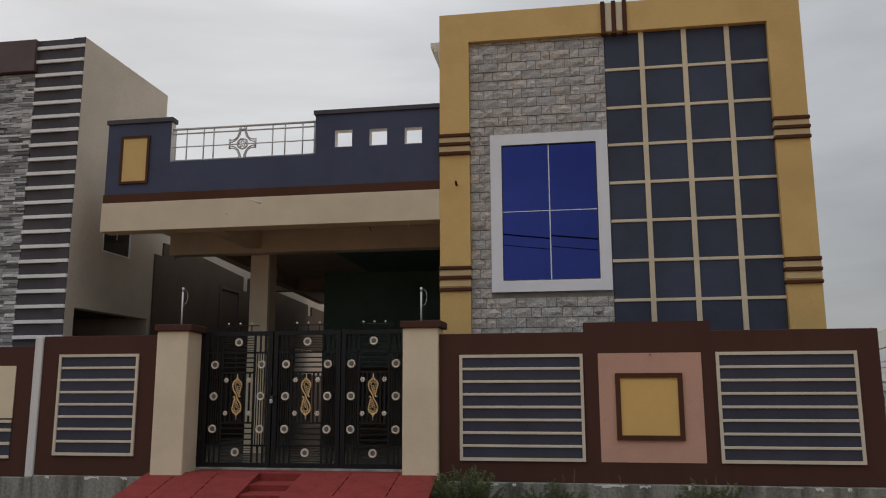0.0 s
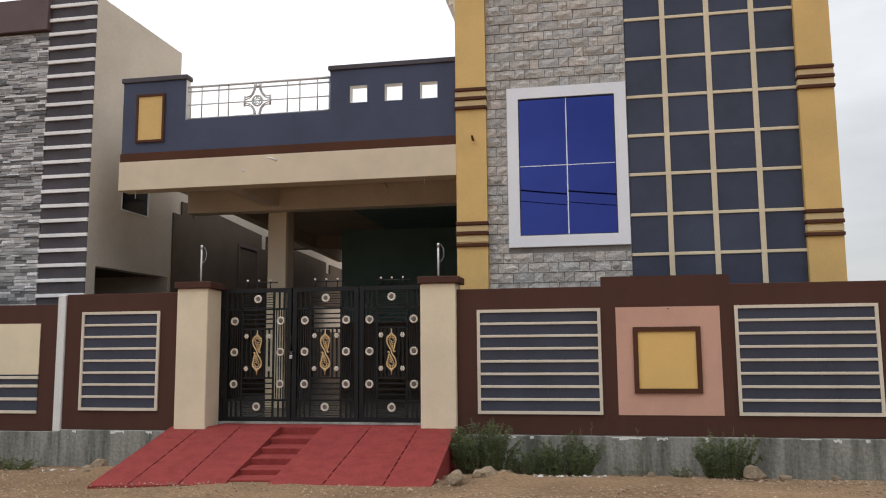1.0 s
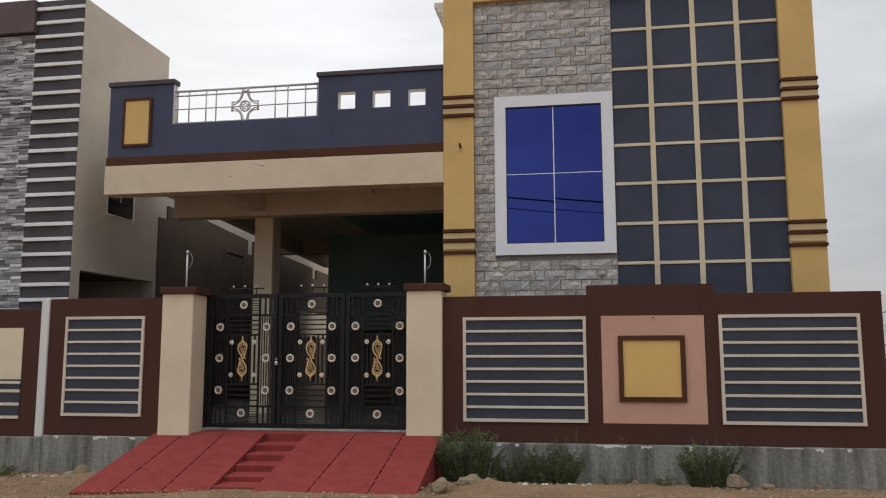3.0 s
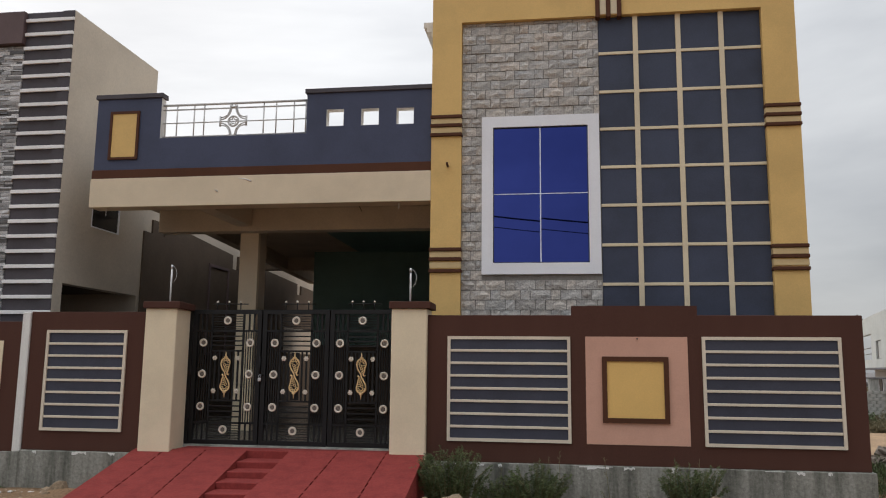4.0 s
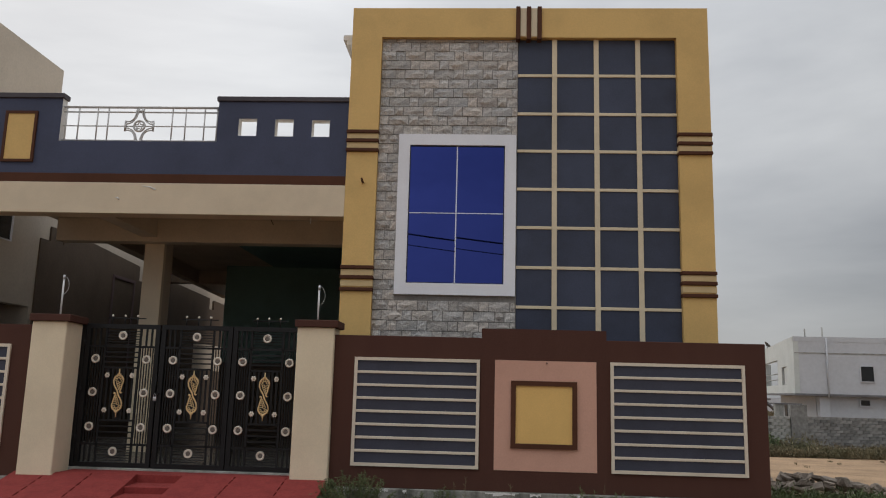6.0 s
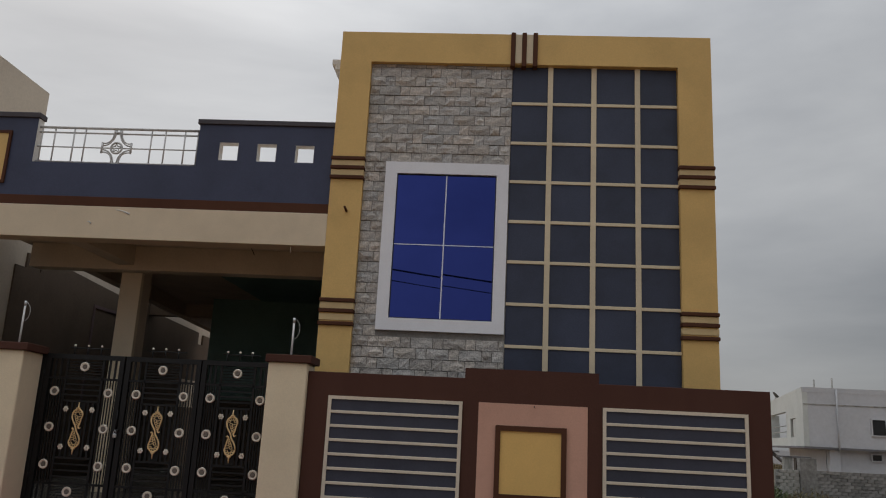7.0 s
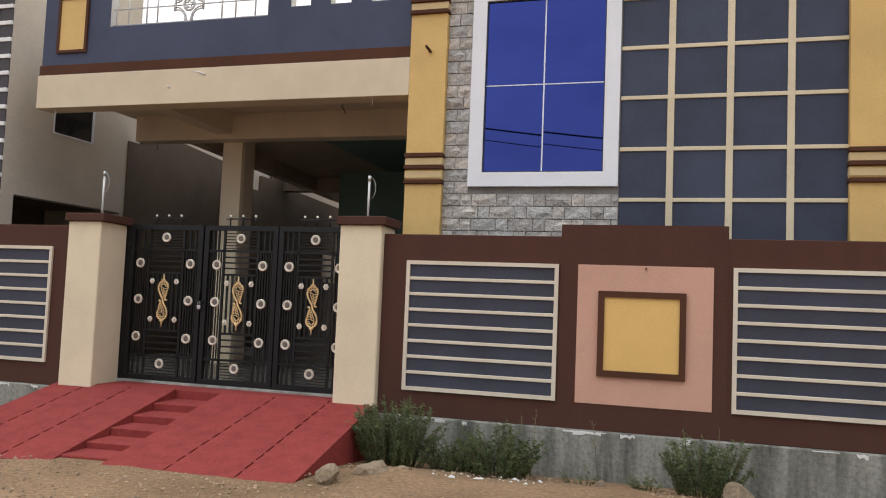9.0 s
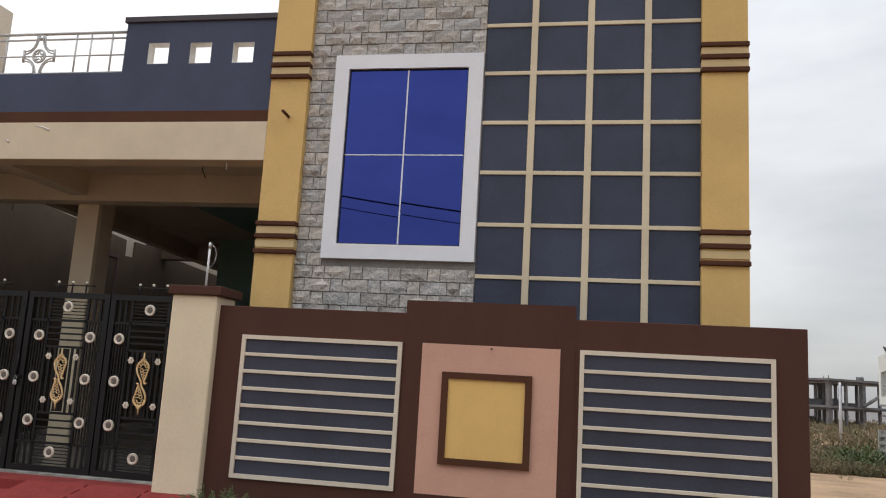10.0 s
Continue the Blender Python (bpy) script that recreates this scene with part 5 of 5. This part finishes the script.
def heap_top(x, y):
    """Height of the rubble heap's earth core over the ground."""
    lift = 0.30 * math.exp(-((y - 17.0) / 0.75) ** 2) * math.exp(-max(0.0, (x - 7.3) / 1.6) ** 2) * min(1.0, max(0.0, (x - 4.2) / 1.0))
    return lift * (0.8 + 0.5 * noise.noise((x * 1.3, y * 1.3, 3.0)))


def heap_core():
    xs, ys = np.linspace(4.2, 10.6, 44), np.linspace(15.2, 18.8, 26)
    verts = [(x, y, ground_at(x, y) - 0.05 + heap_top(x, y) + 0.03 * noise.noise((x * 4, y * 4, 2.0))) for y in ys for x in xs]
    n = len(xs)
    faces = [(j * n + i, j * n + i + 1, (j + 1) * n + i + 1, (j + 1) * n + i) for j in range(len(ys) - 1) for i in range(n - 1)]
    me = bpy.data.meshes.new("earth_heap")
    me.from_pydata(verts, [], faces)
    me.materials.append(ROCK)
    tagged(new("earth_heap", me), "low heap of brown earth under the rubble", "earth heap", kind="stuff")


heap_core()
rng = random.Random(31)
for i in range(130):
    x, y = 5.0 + 4.4 * rng.random() ** 1.7, rng.gauss(16.95, 0.42)
    r = rng.uniform(0.04, 0.10) if i % 5 else rng.uniform(0.11, 0.18)
    rock(x, y, r, rng.randrange(4), "broken grey stone in a rubble heap", "rubble heap", "rubble_stone", RUBBLES, heap_top(x, y))
bm = block(-0.24, 0.24, -0.14, 0.14, -0.045, 0.045, 0.012)
CHUNK = bpy.data.meshes.new("concrete_chunk")
bm.to_mesh(CHUNK)
bm.free()
CHUNK.materials.append(RUBBLE)
for i in range(24):
    x, y = 5.2 + 2.4 * rng.random() ** 1.4, rng.uniform(16.3, 17.3)
    ob = new("concrete_chunk", CHUNK)
    ob.location = (x, y, ground_at(x, y) + heap_top(x, y) + 0.10)
    ob.rotation_euler = (rng.uniform(-0.6, 0.6), rng.uniform(-0.5, 0.5), rng.uniform(0, 3))
    ob.scale = [rng.uniform(0.45, 0.9)] * 3
    tagged(ob, "broken flat concrete chunk lying on the rubble", "rubble", "rubble heap")


def pebbles(name, count, area, lo, hi, seed, mat, label):
    rng = random.Random(seed)
    verts, faces = [], []
    form = [(1, 0, 0), (-1, 0, 0), (0, 1, 0), (0, -1, 0), (0, 0, 1), (0, 0, -1)]
    tri = [(0, 2, 4), (2, 1, 4), (1, 3, 4), (3, 0, 4), (2, 0, 5), (1, 2, 5), (3, 1, 5), (0, 3, 5)]
    for _ in range(count):
        x, y = rng.uniform(*area[0]), rng.uniform(*area[1])
        if RX0 - 0.05 < x < RX1 + 0.05 and y > RY0 - 0.05:
            continue
        r = lo + (hi - lo) * rng.random() ** 3
        b, z = len(verts), ground_at(x, y) + r * 0.25
        a = rng.uniform(0, 6.28)
        for fx, fy, fz in form:
            jx, jy, jz = (v * r * rng.uniform(0.6, 1.2) for v in (fx, fy, fz))
            verts.append((x + jx * math.cos(a) - jy * math.sin(a), y + jx * math.sin(a) + jy * math.cos(a), z + jz * 0.7))
        faces += [tuple(b + k for k in f) for f in tri]
    me = bpy.data.meshes.new(name)
    me.from_pydata(verts, [], faces)
    me.materials.append(mat)
    tagged(new(name, me), label, "gravel", kind="stuff")


pebbles("gravel", 15000, ((-8.5, 4.5), (7.2, 10.7)), 0.004, 0.022, 41, GRAVEL, "loose brown gravel scattered on the earth")
pebbles("white_crumbs", 34, ((-0.95, 0.2), (9.7, 10.2)), 0.012, 0.035, 42, CHALK, "white plaster crumbs among the weeds")
pebbles("white_crumbs", 24, ((-7.2, -6.2), (9.6, 10.2)), 0.012, 0.05, 43, CHALK, "white plaster crumbs below the wall")


# ---- stone cladding, piece by piece ----
def stone_mesh(w, h, seed, mat=None):
    """A split-faced block: bulging uneven front, chamfered rim."""
    rng = random.Random(seed)
    bm = fresh()
    nx = 4 if w > 0.18 else 3
    nz = 3
    front = {}
    for i in range(nx):
        for k in range(nz):
            rim = i in (0, nx - 1) or k in (0, nz - 1)
            d = -0.020 + rng.uniform(-0.008, 0.009) if rim else -0.030 + rng.uniform(-0.013, 0.010)
            front[i, k] = bm.verts.new((w * (i / (nx - 1) - 0.5) * (0.985 if rim else 1) + (0 if rim else rng.uniform(-0.2, 0.2) * w / nx), d, h * (k / (nz - 1) - 0.5) * 0.96 + (0 if rim else rng.uniform(-0.2, 0.2) * h / nz)))
    for i in range(nx - 1):
        for k in range(nz - 1):
            a, b, c, e = front[i, k], front[i + 1, k], front[i + 1, k + 1], front[i, k + 1]
            if (i + k + seed) % 2:
                bm.faces.new((a, b, c))
                bm.faces.new((a, c, e))
            else:
                bm.faces.new((a, b, e))
                bm.faces.new((b, c, e))
    rim = [front[i, 0] for i in range(nx)] + [front[nx - 1, k] for k in range(1, nz)] + [front[i, nz - 1] for i in range(nx - 2, -1, -1)] + [front[0, k] for k in range(nz - 2, 0, -1)]
    back = [bm.verts.new((q.co.x, 0.012, q.co.z)) for q in rim]
    for k in range(len(rim)):
        bm.faces.new((rim[k], back[k], back[(k + 1) % len(rim)], rim[(k + 1) % len(rim)]))
    bmesh.ops.recalc_face_normals(bm, faces=bm.faces)
    for f in bm.faces:
        f.smooth = False
    me = bpy.data.meshes.new("stone")
    bm.to_mesh(me)
    bm.free()
    me.materials.append(mat or STONE)
    return me


def clad_tower():
    back = part("stone_cladding", block(-1.405, 0.720, FACE_Y - 0.010, FACE_Y + 0.019, 1.2, 7.105), GROUT, HOUSE, "split grey stone cladding")
    rng = random.Random(7)
    row_h, long, short = 0.1505, 0.310, 0.144
    widths = {long: [stone_mesh(long - 0.006, row_h - 0.005, k) for k in range(7)], short: [stone_mesh(short - 0.006, row_h - 0.005, 10 + k) for k in range(6)]}
    y = FACE_Y - 0.010
    z, row = 6.826 + 2 * row_h, 0
    # long and short stones in turn, each row shifted by half a pair
    while z > 2.2:
        x, k = -0.88 - long / 2 - 2 * (long + short) - (0 if row % 2 == 0 else (long + short) / 2), 0
        while x < 0.718:
            w = short if k % 2 else long
            k += 1
            x0, x1 = max(x, -1.405), min(x + w, 0.718)
            x += w
            spans = [(x0, x1)]
            if 3.073 - 0.06 < z < 5.543 + 0.06:
                spans = [(x0, min(x1, -1.085)), (max(x0, 0.708), x1)]
            for a, b in spans:
                if b - a < 0.035:
                    continue
                base = long if b - a > 0.19 else short
                flip = rng.choice((0.0, math.pi))
                cut = min(1.0, (7.105 - z + row_h / 2) / row_h)
                piece("stone", rng.choice(widths[base]), back, ((a + b) / 2, y, z - (1 - cut) * row_h / 2), (0, flip, 0), ((b - a) / base, rng.uniform(0.8, 1.5), cut))
        z -= row_h
        row += 1


def clad_neighbour():
    x0, x1, top = -10.3, -9.02, 7.12
    back = part("ledge_cladding", block(-15.0, x1 - 0.003, 11.925, 11.949, -0.2, top), GROUT, NEIGHBOUR, "stacked grey ledge stone cladding")
    rng = random.Random(8)
    forms = []
    for k in range(6):
        bm = block(-0.5, 0.5, -0.022, 0.01, -0.5, 0.5)
        for q in bm.verts:
            if q.co.y < 0:
                q.co += Vector((0, rng.uniform(-0.010, 0.012), 0))
        me = bpy.data.meshes.new("ledge_stone")
        bm.to_mesh(me)
        bm.free()
        me.materials.append(LEDGE)
        forms.append(me)
    z, made = top - 0.03, 0
    while z > 2.2:
        hgt = rng.choice((0.032, 0.045, 0.06))
        x = x1 - 0.006
        while x > x0:
            w = rng.uniform(0.12, 0.34)
            piece("ledge_stone", rng.choice(forms), back, (x - w / 2, 11.915 - rng.uniform(0, 0.02), z - hgt / 2), (0, 0, 0), (w - 0.006, 1, hgt - 0.005))
            x -= w
            made += 1
        z -= hgt


clad_tower()
clad_neighbour()
block_wall()
